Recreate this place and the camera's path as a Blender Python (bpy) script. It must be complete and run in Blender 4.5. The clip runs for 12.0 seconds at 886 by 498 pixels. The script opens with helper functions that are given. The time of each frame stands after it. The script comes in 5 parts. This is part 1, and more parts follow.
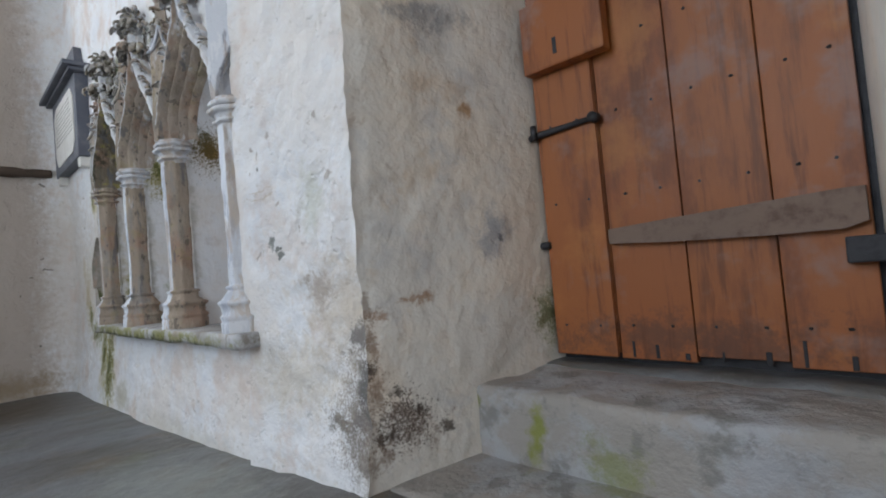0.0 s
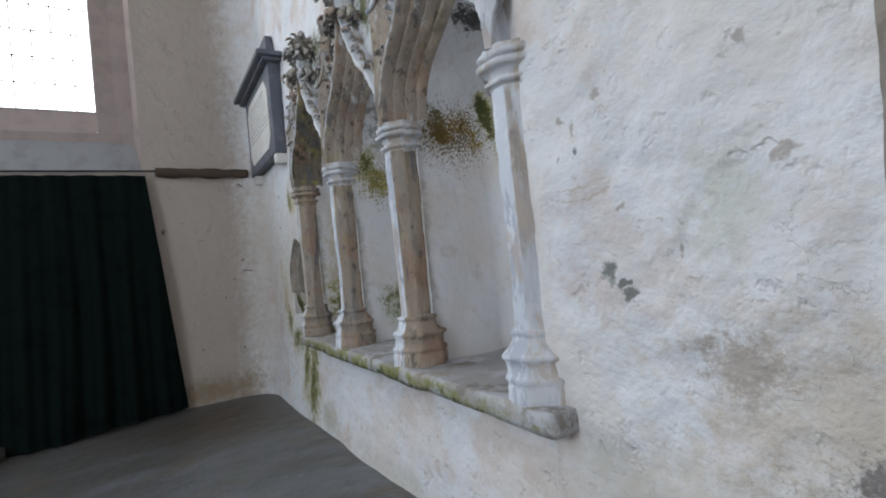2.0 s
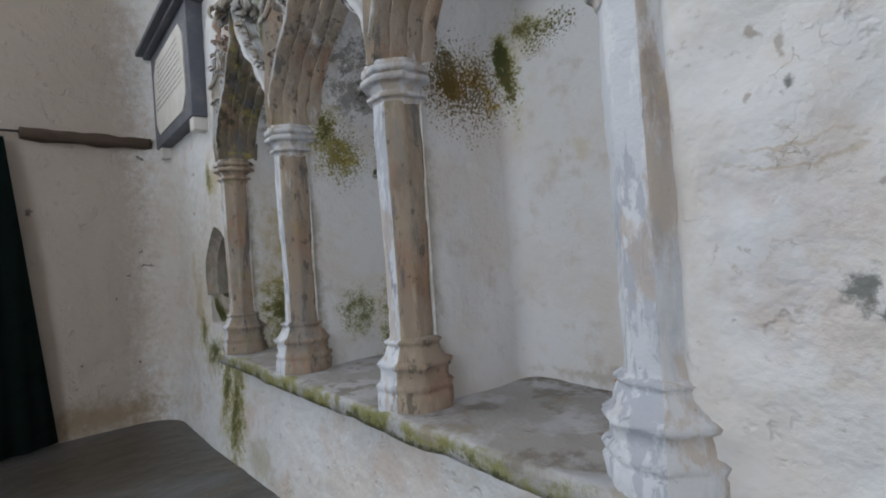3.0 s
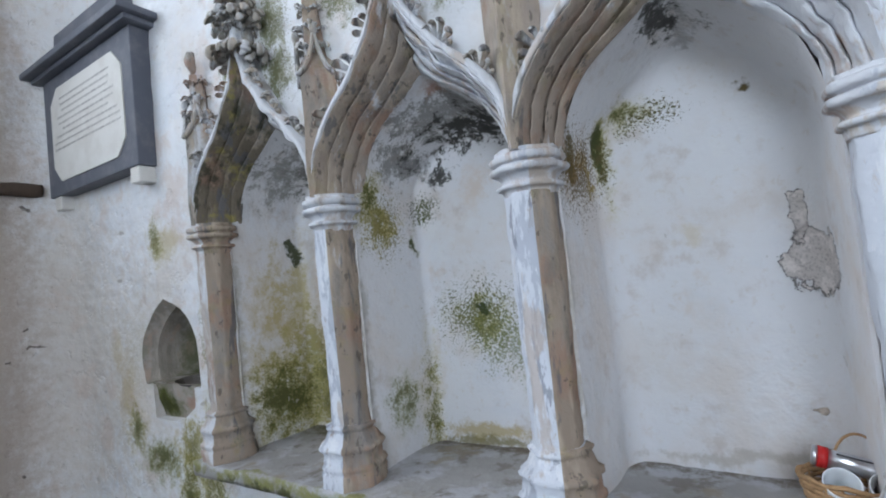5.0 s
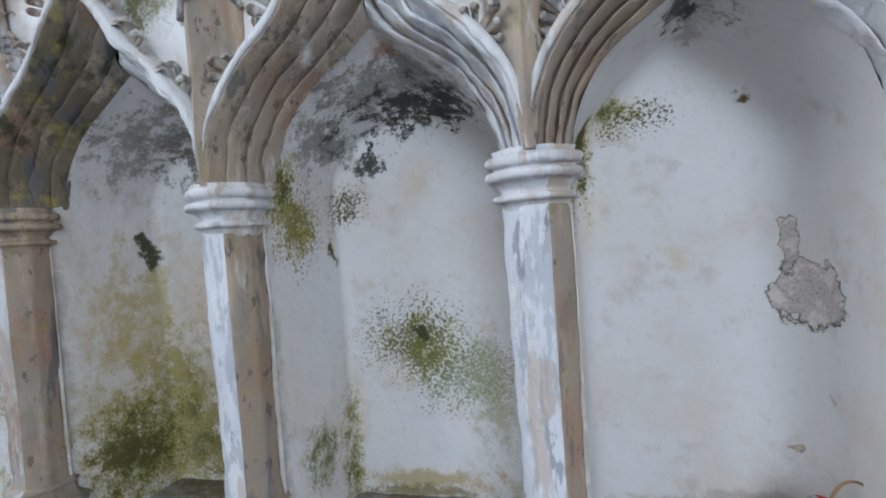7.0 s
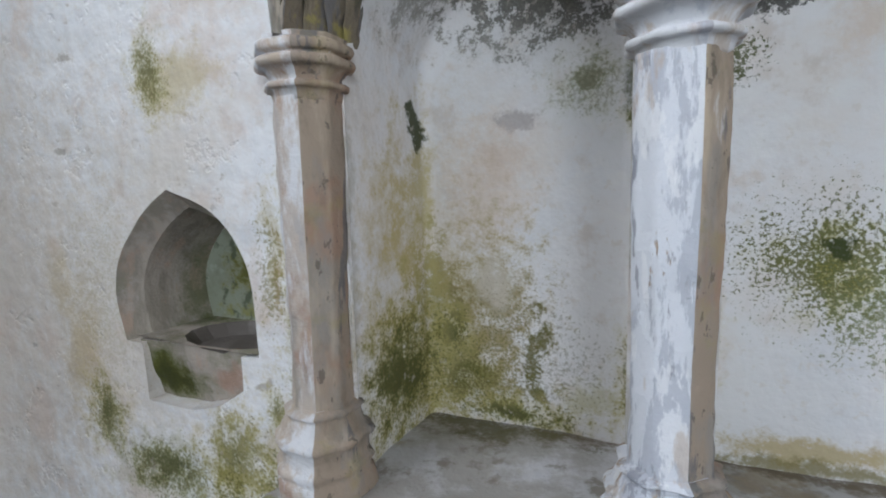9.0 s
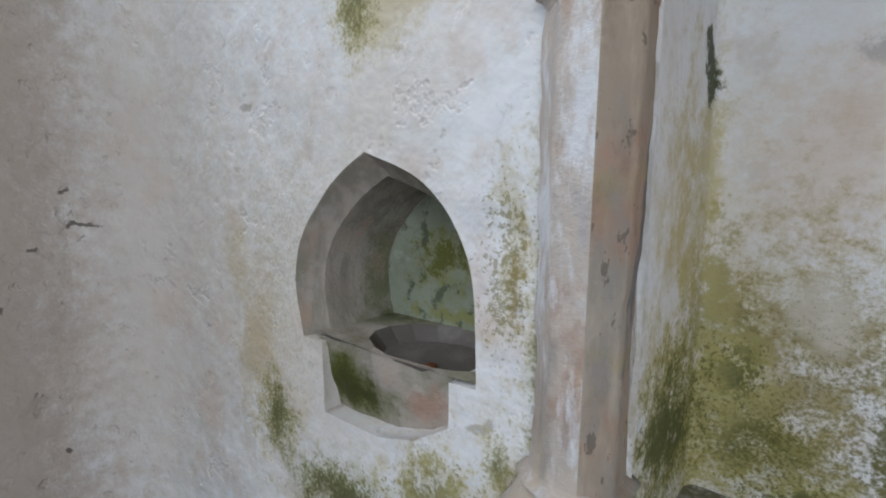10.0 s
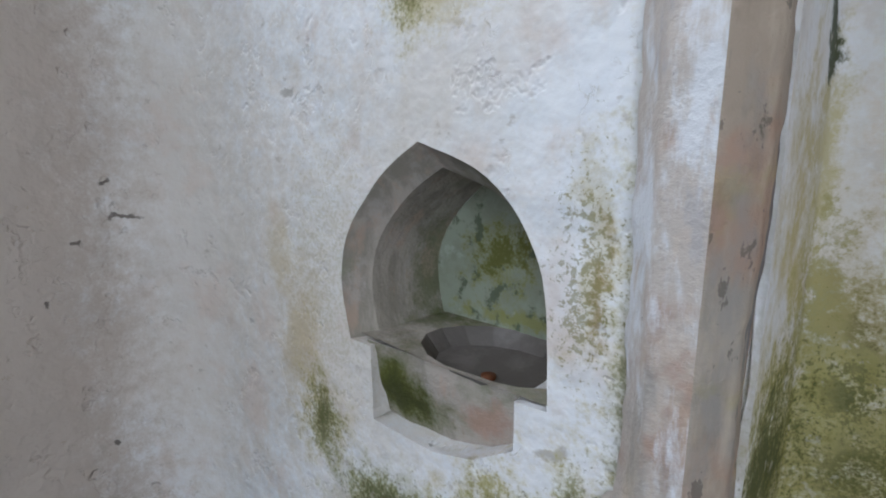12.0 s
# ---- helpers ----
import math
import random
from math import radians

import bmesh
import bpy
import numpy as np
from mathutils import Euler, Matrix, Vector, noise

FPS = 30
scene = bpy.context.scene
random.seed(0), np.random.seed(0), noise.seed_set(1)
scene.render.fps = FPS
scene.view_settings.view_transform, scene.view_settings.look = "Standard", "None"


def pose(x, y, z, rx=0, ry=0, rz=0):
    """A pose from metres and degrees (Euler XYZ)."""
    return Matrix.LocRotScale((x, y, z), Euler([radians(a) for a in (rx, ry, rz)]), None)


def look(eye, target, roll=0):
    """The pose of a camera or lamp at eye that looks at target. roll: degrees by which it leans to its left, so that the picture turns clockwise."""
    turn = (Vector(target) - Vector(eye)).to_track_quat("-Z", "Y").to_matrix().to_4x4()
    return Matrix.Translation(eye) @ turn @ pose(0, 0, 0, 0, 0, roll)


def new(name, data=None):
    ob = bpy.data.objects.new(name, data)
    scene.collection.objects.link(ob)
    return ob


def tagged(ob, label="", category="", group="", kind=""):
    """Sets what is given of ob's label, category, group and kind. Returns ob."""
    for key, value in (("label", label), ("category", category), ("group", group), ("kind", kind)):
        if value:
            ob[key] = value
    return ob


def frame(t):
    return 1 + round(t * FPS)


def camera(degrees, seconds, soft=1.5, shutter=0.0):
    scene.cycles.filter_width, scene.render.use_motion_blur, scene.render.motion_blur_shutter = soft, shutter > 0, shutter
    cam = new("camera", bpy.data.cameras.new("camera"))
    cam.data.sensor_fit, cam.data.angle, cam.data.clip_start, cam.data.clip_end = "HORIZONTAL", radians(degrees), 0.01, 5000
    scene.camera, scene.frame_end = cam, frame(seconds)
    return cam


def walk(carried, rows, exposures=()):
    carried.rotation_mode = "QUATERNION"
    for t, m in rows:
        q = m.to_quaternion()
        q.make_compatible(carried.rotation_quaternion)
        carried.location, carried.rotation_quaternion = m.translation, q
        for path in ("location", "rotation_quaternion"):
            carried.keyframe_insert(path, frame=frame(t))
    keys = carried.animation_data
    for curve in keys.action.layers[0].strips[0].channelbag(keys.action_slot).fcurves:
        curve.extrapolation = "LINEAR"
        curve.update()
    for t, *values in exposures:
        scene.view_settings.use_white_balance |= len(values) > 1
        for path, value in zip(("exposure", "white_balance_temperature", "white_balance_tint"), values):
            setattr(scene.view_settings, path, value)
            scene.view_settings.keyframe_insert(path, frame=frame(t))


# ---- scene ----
cam = camera(84.4, 12.0, soft=1.9)
PATH = [
    (0, (4.941, -1.073, 0.969), (3.563, 0.375, 1.04), -5.1),
    (0.5, (4.689, -0.945, 0.91), (3.081, 0.243, 0.954), -0.3),
    (1, (4.256, -0.784, 1.117), (2.477, 0.108, 1.311), -2.8),
    (1.5, (3.979, -0.842, 1.193), (2.215, 0.093, 1.316), -2.3),
    (2, (3.803, -1.074, 1.218), (2.085, -0.051, 1.261), -5.7),
    (2.5, (3.326, -0.832, 1.217), (1.599, 0.177, 1.25), -4.4),
    (3, (3.054, -0.991, 1.244), (1.533, 0.308, 1.258), -4.0),
    (3.2, (2.872, -1.065, 1.289), (1.441, 0.332, 1.302), -5.9),
    (4.8, (2.315, -1.422, 1.5), (1.126, 0.186, 1.55), -5.2),
    (5, (2.283, -1.458, 1.536), (1.212, 0.229, 1.622), -5.9),
    (5.5, (2.253, -1.486, 1.579), (1.335, 0.289, 1.66), -4.5),
    (6, (2.088, -1.356, 1.547), (1.316, 0.488, 1.611), -3.8),
    (6.5, (1.988, -1.171, 1.616), (1.47, 0.759, 1.53), -2.9),
    (7, (1.793, -1.21, 1.695), (1.267, 0.719, 1.64), -4.2),
    (7.5, (1.533, -1.251, 1.808), (1.024, 0.674, 1.615), -3.9),
    (9.3, (0.646, -0.964, 1.487), (-0.268, 0.796, 1.228), -1.2),
    (9.5, (0.548, -0.93, 1.485), (-0.478, 0.765, 1.216), -1.4),
    (10, (0.299, -0.781, 1.472), (-0.91, 0.788, 1.197), 0.6),
    (10.5, (0.178, -0.707, 1.483), (-1.098, 0.797, 1.149), -0.5),
    (11, (0.167, -0.698, 1.49), (-1.12, 0.785, 1.113), -0.6),
    (11.5, (0.171, -0.709, 1.495), (-1.113, 0.777, 1.12), -0.0),
    (12, (0.178, -0.725, 1.5), (-1.126, 0.749, 1.14), 0.1),
]
EXPOSURES = [(0.0, -0.17, 6400, 10), (0.5, -0.08, 6200, 10), (1.0, -0.08, 5950, 10), (1.5, -0.15, 6050, 10), (2.5, -0.42, 6600, 10), (3.0, -0.43, 6650, 10), (5.0, 0.0, 6050, 10), (6.5, 0.05, 6150, 10), (7.5, -0.02, 6300, 10), (9.5, 0.14, 6450, 10), (10.5, 0.12, 6350, 10), (12.0, 0.19, 6150, 10)]
walk(cam, [(t, look(eye, target, roll)) for t, eye, target, roll in PATH], EXPOSURES)

# ---- light ----
world = bpy.data.worlds.new("sky")
scene.world = world
world.use_nodes = True
_w = world.node_tree
_sky = _w.nodes.new("ShaderNodeTexSky")
_sky.sky_type, _sky.sun_disc = "NISHITA", False
_sky.sun_elevation, _sky.sun_rotation = radians(50), radians(200)
_w.links.new(_sky.outputs[0], _w.nodes["Background"].inputs[0])
_w.nodes["Background"].inputs[1].default_value = 0.15
scene.view_settings.exposure = 0.0

EAST, NORTH, WEST, TOP = -1.74, -6.3, 9.0, 6.4


def area_lamp(name, eye, target, w, h, power, colour):
    data = bpy.data.lights.new(name, "AREA")
    data.shape, data.size, data.size_y, data.energy, data.color = "RECTANGLE", w, h, power, colour
    ob = new(name, data)
    ob.matrix_world = look(eye, target)
    return ob


area_lamp("east_window_daylight", (EAST - 0.42, -3.0, 4.4), (3.0, -2.0, 1.4), 3.2, 2.7, 185, (0.86, 0.93, 1.0))
area_lamp("north_window_daylight", (3.7, NORTH - 0.1, 3.3), (3.2, 0, 1.2), 2.8, 3.0, 245, (0.84, 0.92, 1.0))
# Fill lamp added on the nave side, before the closed west wall.
area_lamp("nave_fill", (WEST - 0.3, -3.1, 3.2), (2.0, -1.5, 1.4), 3.4, 3.4, 48, (1.0, 0.94, 0.86))


# ---- materials ----
def material(name, rough=0.85, metal=0.0, spec=0.3):
    m = bpy.data.materials.new(name)
    m.use_nodes = True
    b = m.node_tree.nodes["Principled BSDF"]
    b.inputs["Roughness"].default_value = rough
    b.inputs["Metallic"].default_value = metal
    b.inputs["Specular IOR Level"].default_value = spec
    return m


class Mix:
    """Builds up one colour out of patches and stains, and a bump out of noises."""

    def __init__(self, name, colour, rough=0.85, metal=0.0, spec=0.3, local=False):
        self.m = material(name, rough, metal, spec)
        self.t = self.m.node_tree
        self.bsdf = self.t.nodes["Principled BSDF"]
        if local:
            self.pos = self.t.nodes.new("ShaderNodeTexCoord").outputs["Object"]
        else:
            self.pos = self.t.nodes.new("ShaderNodeNewGeometry").outputs["Position"]
        rgb = self.t.nodes.new("ShaderNodeRGB")
        rgb.outputs[0].default_value = (*colour, 1)
        self.colour = rgb.outputs[0]
        self.height = None

    def node(self, kind, **values):
        n = self.t.nodes.new(kind)
        for k, v in values.items():
            n.inputs[k].default_value = v
        return n

    def math(self, op, a, b=0.0, c=0.0, clamp=False):
        n = self.t.nodes.new("ShaderNodeMath")
        n.operation, n.use_clamp = op, clamp
        for i, v in enumerate((a, b, c)):
            if isinstance(v, (int, float)):
                n.inputs[i].default_value = v
            else:
                self.t.links.new(v, n.inputs[i])
        return n.outputs[0]

    def mapped(self, stretch=(1, 1, 1), shift=(0, 0, 0)):
        n = self.t.nodes.new("ShaderNodeMapping")
        n.inputs["Scale"].default_value, n.inputs["Location"].default_value = stretch, shift
        self.t.links.new(self.pos, n.inputs[0])
        return n.outputs[0]

    def noise(self, scale, detail=4, rough=0.6, stretch=(1, 1, 1), shift=(0, 0, 0)):
        n = self.node("ShaderNodeTexNoise", Scale=scale, Detail=detail, Roughness=rough)
        self.t.links.new(self.mapped(stretch, shift), n.inputs["Vector"])
        return n.outputs["Fac"]

    def step(self, value, low, high, to=1.0):
        n = self.t.nodes.new("ShaderNodeMapRange")
        n.interpolation_type = "SMOOTHSTEP"
        for i, v in zip((1, 2, 3, 4), (low, high, 0.0, to)):
            n.inputs[i].default_value = v
        self.t.links.new(value, n.inputs[0])
        return n.outputs[0]

    def blend(self, mask, colour):
        n = self.t.nodes.new("ShaderNodeMix")
        n.data_type = "RGBA"
        self.t.links.new(mask, n.inputs[0])
        self.t.links.new(self.colour, n.inputs[6])
        n.inputs[7].default_value = (*colour, 1)
        self.colour = n.outputs[2]
        return self

    def patches(self, colour, scale, low, high, amount=1.0, detail=5, stretch=(1, 1, 1), shift=(0, 0, 0), rough=0.65):
        return self.blend(self.step(self.noise(scale, detail, rough, stretch, shift), low, high, amount), colour)

    def warped(self):
        """The place, pushed about by noise at two scales, so that stains get ragged outlines."""
        if not hasattr(self, "_warp"):
            out = self.pos
            for scale, amp in ((5, 0.16), (26, 0.045)):
                n = self.node("ShaderNodeTexNoise", Scale=scale, Detail=3, Roughness=0.6)
                self.t.links.new(self.pos, n.inputs["Vector"])
                a = self.t.nodes.new("ShaderNodeVectorMath")
                a.operation = "MULTIPLY_ADD"
                self.t.links.new(n.outputs["Color"], a.inputs[0])
                a.inputs[1].default_value = (amp, amp, amp)
                b = self.t.nodes.new("ShaderNodeVectorMath")
                b.operation = "ADD"
                self.t.links.new(out, a.inputs[2])
                self.t.links.new(a.outputs[0], b.inputs[0])
                b.inputs[1].default_value = (-amp / 2,) * 3
                out = b.outputs[0]
            self._warp = out
            self._fine = self.noise(105, 5, 0.7, shift=(3, 5, 1))
            self._mid = self.noise(17, 6, 0.68, shift=(6, 5, 1))
        return self._warp

    def body(self, centre, size):
        n = self.t.nodes.new("ShaderNodeVectorMath")
        n.operation = "SUBTRACT"
        self.t.links.new(self.warped(), n.inputs[0])
        n.inputs[1].default_value = centre
        d = self.t.nodes.new("ShaderNodeVectorMath")
        d.operation = "DIVIDE"
        self.t.links.new(n.outputs[0], d.inputs[0])
        d.inputs[1].default_value = size
        length = self.t.nodes.new("ShaderNodeVectorMath")
        length.operation = "LENGTH"
        self.t.links.new(d.outputs[0], length.inputs[0])
        return self.math("SUBTRACT", 1.0, length.outputs["Value"])

    def stain(self, centre, size, colour, amount=1.0, soft=0.6, ragged=0.5):
        """A patch of its own shape round a place, for stains and painted shade: size is its half width, depth and
        height.
        """
        b = self.body(centre, size)
        rag = self.math("MULTIPLY_ADD", self._mid, ragged * 2, -ragged)
        fine = self.math("MULTIPLY_ADD", self._fine, ragged, -ragged / 2)
        return self.blend(self.step(self.math("ADD", self.math("ADD", b, rag), fine), 0.0, soft, amount), colour)

    def speckle(self, centre, size, colour, amount=1.0, low=0.74):
        """Small specks that thin out away from a place."""
        b = self.math("MINIMUM", self.math("MULTIPLY", self.body(centre, size), 0.3), 0.22)
        return self.blend(self.step(self.math("ADD", self._fine, b), low - 0.05, low, amount), colour)

    def moss(self, centre, size, amount=1.0, yellow=True):
        sx, sy, sz = size
        self.stain(centre, (sx * 1.8, sy * 1.6, sz * 1.8), (0.5, 0.45, 0.22) if yellow else (0.42, 0.44, 0.3), 0.65 * amount, 0.9, 0.9)
        self.stain(centre, (sx * 1.25, sy * 1.3, sz * 1.25), (0.28, 0.24, 0.055) if yellow else (0.29, 0.29, 0.13), 0.75 * amount, 0.9, 1.1)
        self.stain(centre, (sx * 0.95, sy, sz * 0.95), (0.18, 0.175, 0.045), 0.75 * amount, 0.9, 1.7)
        self.stain(centre, (sx * 0.55, sy, sz * 0.55), (0.06, 0.065, 0.02), 0.85 * amount, 0.9, 1.8)
        self.speckle(centre, (sx * 1.6, sy * 1.6, sz * 1.6), (0.09, 0.1, 0.035), 0.6 * amount, 0.72)
        return self

    def cracks(self, scale, wide, where, colour, amount=0.8, shift=(0, 0, 0)):
        """Hairlines that wander over the surface in some places only."""
        n = self.math("ABSOLUTE", self.math("SUBTRACT", self.noise(scale, 5, 0.6, shift=shift), 0.5))
        line = self.math("SUBTRACT", 1.0, self.step(n, wide * 0.4, wide))
        place = self.step(self.noise(scale * 0.9, 3, 0.5, shift=(shift[1] + 3, shift[0] + 8, 4)), where, where + 0.06)
        both = self.math("MULTIPLY", line, place)
        self.blend(self.math("MULTIPLY", both, amount), colour)
        return self.relief(both, -0.002)

    def along_x(self, low, high):
        n = self.t.nodes.new("ShaderNodeSeparateXYZ")
        self.t.links.new(self.pos, n.inputs[0])
        return self.step(n.outputs[0], low, high)

    def flake(self, centre, size, colour):
        """A place where a skin of plaster has come away, with a crisp dark rim."""
        b = self.body(centre, size)
        b = self.math("ADD", b, self.math("MULTIPLY_ADD", self._mid, 1.4, -0.7))
        inner, outer = self.step(b, 0.05, 0.08), self.step(b, 0.0, 0.03)
        self.blend(self.math("MULTIPLY", outer, self.step(self._mid, 0.3, 0.5)), tuple(c * 0.3 for c in colour))
        self.blend(inner, colour)
        self.blend(self.math("MULTIPLY", inner, self.step(self._fine, 0.5, 0.62)), tuple(c * 0.7 for c in colour))
        self.blend(self.math("MULTIPLY", inner, self.step(self._mid, 0.5, 0.6)), tuple(min(c * 1.25, 0.8) for c in colour))
        self.relief(self.math("MULTIPLY", inner, self._fine), 0.006)
        return self.relief(outer, -0.007)

    def relief(self, value, metres):
        h = self.math("MULTIPLY", value, metres)
        self.height = h if self.height is None else self.math("ADD", self.height, h)
        return self

    def done(self, strength=1.0):
        self.t.links.new(self.colour, self.bsdf.inputs["Base Color"])
        if self.height is not None:
            b = self.node("ShaderNodeBump", Strength=strength, Distance=1.0)
            self.t.links.new(self.height, b.inputs["Height"])
            self.t.links.new(b.outputs[0], self.bsdf.inputs["Normal"])
        return self.m


DARKGREEN = (0.045, 0.055, 0.02)


def wall_material():
    k = Mix("limewashed_plaster", (0.74, 0.755, 0.78))
    k.patches((0.66, 0.6, 0.54), 1.3, 0.46, 0.66, 0.6)
    k.patches((0.62, 0.66, 0.72), 2.3, 0.5, 0.68, 0.5, shift=(5, 1, 2))
    k.patches((0.6, 0.54, 0.46), 8, 0.56, 0.7, 0.45, shift=(1, 7, 2))
    k.patches((0.4, 0.39, 0.37), 24, 0.68, 0.78, 0.5, shift=(3, 1, 2))
    # Beige of this stretch, darkened for the weaker daylight towards the east end.
    k.stain((-0.9, 0, 1.1), (0.9, 0.5, 1.0), (0.61, 0.56, 0.5), 0.6, 0.9, 1.0)
    k.cracks(5.0, 0.004, 0.6, (0.45, 0.41, 0.36), 0.35)
    k.cracks(9.0, 0.008, 0.6, (0.45, 0.41, 0.35), 0.4, (4, 1, 7))
    # towards the east corner and round the basin
    k.stain((-1.7, 0, 1.2), (1.0, 0.5, 1.6), (0.6, 0.555, 0.51), 0.8, 0.8, 0.6)
    k.patches((0.6, 0.5, 0.44), 3.2, 0.5, 0.66, 0.6, shift=(2, 7, 7), detail=6)
    k.patches((0.36, 0.33, 0.3), 11, 0.64, 0.72, 0.55, stretch=(1, 1, 1.5), shift=(8, 7, 7), detail=6)
    k.stain((-1.0, 0, 1.0), (0.16, 0.2, 0.32), (0.45, 0.36, 0.2), 0.65, 0.9, 0.7)
    k.stain((-1.1, 0, 1.25), (0.1, 0.2, 0.16), (0.48, 0.39, 0.22), 0.5, 0.9, 0.7)
    k.moss((-0.9, 0, 0.8), (0.1, 0.2, 0.12), 0.7)
    k.moss((-0.62, 0, 0.64), (0.24, 0.2, 0.1), 0.75, False)
    k.moss((-0.32, 0, 0.75), (0.14, 0.2, 0.12), 0.7)
    k.stain((-0.14, 0, 1.33), (0.06, 0.2, 0.3), (0.46, 0.4, 0.22), 0.6, 0.9, 1.0)
    k.stain((-0.13, 0, 1.27), (0.025, 0.2, 0.16), (0.27, 0.18, 0.05), 0.7, 0.9, 1.4)
    k.speckle((-0.16, 0, 1.3), (0.1, 0.2, 0.3), (0.2, 0.18, 0.06), 0.6, 0.74)
    k.stain((-0.47, 0, 1.84), (0.22, 0.2, 0.13), (0.5, 0.42, 0.22), 0.6, 0.7, 0.8)
    k.moss((-0.55, 0, 1.88), (0.08, 0.2, 0.12), 0.5)
    k.moss((-0.05, 0, 1.2), (0.05, 0.2, 0.4), 0.5)
    k.speckle((-0.85, 0, 1.2), (0.4, 0.3, 0.6), (0.4, 0.36, 0.2), 0.3, 0.76)
    for x, z in ((0.56, 2.72), (0.58, 2.5), (1.0, 2.7), (0.25, 2.66), (1.45, 2.6)):
        k.stain((x, 0, z), (0.13, 0.2, 0.17), (0.27, 0.27, 0.17), 0.85, 0.8, 1.1)
        k.stain((x - 0.03, 0, z), (0.07, 0.2, 0.13), (0.12, 0.13, 0.05), 0.8, 0.8, 1.3)
        k.speckle((x, 0, z), (0.2, 0.2, 0.2), (0.16, 0.16, 0.09), 0.6, 0.74)
    for x, z in ((-1.04, 1.66), (-1.3, 0.99), (-0.95, 1.95), (-0.2, 1.0)):
        k.stain((x, 0, z), (0.035, 0.2, 0.018), (0.38, 0.36, 0.34), 0.8, 0.6, 0.7)
    k.moss((-0.15, 0, 0.93), (0.04, 0.2, 0.07), 0.6)
    # below the seat
    k.moss((-0.16, -0.05, 0.36), (0.14, 0.3, 0.42), 0.95)
    k.moss((-0.35, -0.05, 0.48), (0.1, 0.3, 0.26), 0.9)
    k.stain((0.25, -0.05, 0.15), (0.3, 0.3, 0.18), (0.4, 0.37, 0.26), 0.7, 0.9)
    k.stain((1.6, -0.05, 0.1), (1.6, 0.3, 0.12), (0.5, 0.47, 0.4), 0.5, 0.9)
    # the beige plaster of the east wall
    k.stain((-1.74, -1.3, 2.0), (0.6, 1.25, 8.0), (0.46, 0.4, 0.35), 0.95, 0.28, 0.2)
    for y, z, w, h in ((-0.204, 2.2, 0.022, 0.016), (-0.19, 1.3, 0.05, 0.012), (-0.34, 1.22, 0.02, 0.014), (-0.42, 1.05, 0.02, 0.014), (-0.3, 0.5, 0.022, 0.014), (-0.7, 0.55, 0.018, 0.012), (-0.25, 1.42, 0.014, 0.012), (-0.95, 1.75, 0.03, 0.04)):
        k.stain((-1.74, y, z), (0.1, w, h), (0.13, 0.11, 0.1), 0.9, 0.5, 0.5)
    k.stain((-1.74, -0.6, 0.12), (0.3, 0.9, 0.2), (0.3, 0.23, 0.15), 0.8, 0.9, 0.6)
    # the pier
    k.stain((3.2, 0, 1.7), (0.5, 0.3, 0.9), (0.7, 0.68, 0.66), 0.7, 0.9, 1.2)
    k.patches((0.4, 0.36, 0.32), 15, 0.62, 0.7, 0.55, stretch=(1, 1, 1.4), shift=(8, 1, 1), detail=6)
    k.stain((3.4, 0, 0.85), (0.45, 0.3, 0.28), (0.52, 0.44, 0.34), 0.65, 0.9, 0.9)
    k.stain((3.2, 0, 0.92), (0.14, 0.2, 0.09), (0.36, 0.31, 0.27), 0.7, 0.8, 1.2)
    k.stain((3.48, 0, 0.42), (0.2, 0.3, 0.36), (0.2, 0.17, 0.14), 0.85, 0.8, 1.0)
    k.speckle((3.42, 0, 0.45), (0.4, 0.3, 0.4), (0.16, 0.13, 0.11), 0.5, 0.74)
    for z in (0.25, 0.42, 0.58, 0.72, 0.86):
        k.stain((3.47 - 0.06 * math.sin(z * 21), -0.03, z), (0.055, 0.3, 0.07), (0.17, 0.155, 0.15), 0.85, 0.7, 1.5)
    k.patches((0.3, 0.22, 0.16), 10, 0.66, 0.74, 0.5, shift=(4, 6, 1), detail=6)
    k.stain((3.46, -0.05, 0.55), (0.05, 0.2, 0.12), (0.1, 0.1, 0.1), 0.8, 0.7, 1.2)
    k.stain((3.3, -0.05, 0.4), (0.08, 0.2, 0.05), (0.14, 0.12, 0.1), 0.8, 0.7, 1.2)
    k.stain((3.0, 0, 0.55), (0.5, 0.3, 0.25), (0.56, 0.5, 0.4), 0.6, 0.9, 0.8)
    for x, z, w in ((2.895, 1.16, 0.03), (2.945, 1.085, 0.026), (2.83, 1.49, 0.018), (2.93, 1.13, 0.016)):
        k.stain((x, 0, z), (w, 0.1, w * 1.3), (0.16, 0.17, 0.16), 0.9, 0.5, 0.8)
    k.stain((3.2, 0, 1.3), (0.13, 0.2, 0.2), (0.5, 0.53, 0.45), 0.5, 0.9, 1.0)
    for x, z, w, h in ((2.81, 1.56, 0.014, 0.028), (2.907, 1.634, 0.012, 0.03), (2.77, 1.59, 0.012, 0.02), (2.78, 1.47, 0.012, 0.012), (3.27, 1.63, 0.02, 0.02), (3.35, 1.36, 0.03, 0.02), (2.94, 1.3, 0.012, 0.01), (3.1, 1.18, 0.01, 0.03)):
        k.stain((x, 0, z), (w, 0.1, h), (0.4, 0.37, 0.34), 0.85, 0.6, 0.9)
    for z in (1.36, 1.395):
        k.stain((2.8, 0, z), (0.12, 0.1, 0.007), (0.5, 0.43, 0.35), 0.8, 0.6, 0.5)
    k.stain((2.64, 0, 1.2), (0.08, 0.1, 0.5), (0.6, 0.52, 0.45), 0.5, 0.9, 0.4)
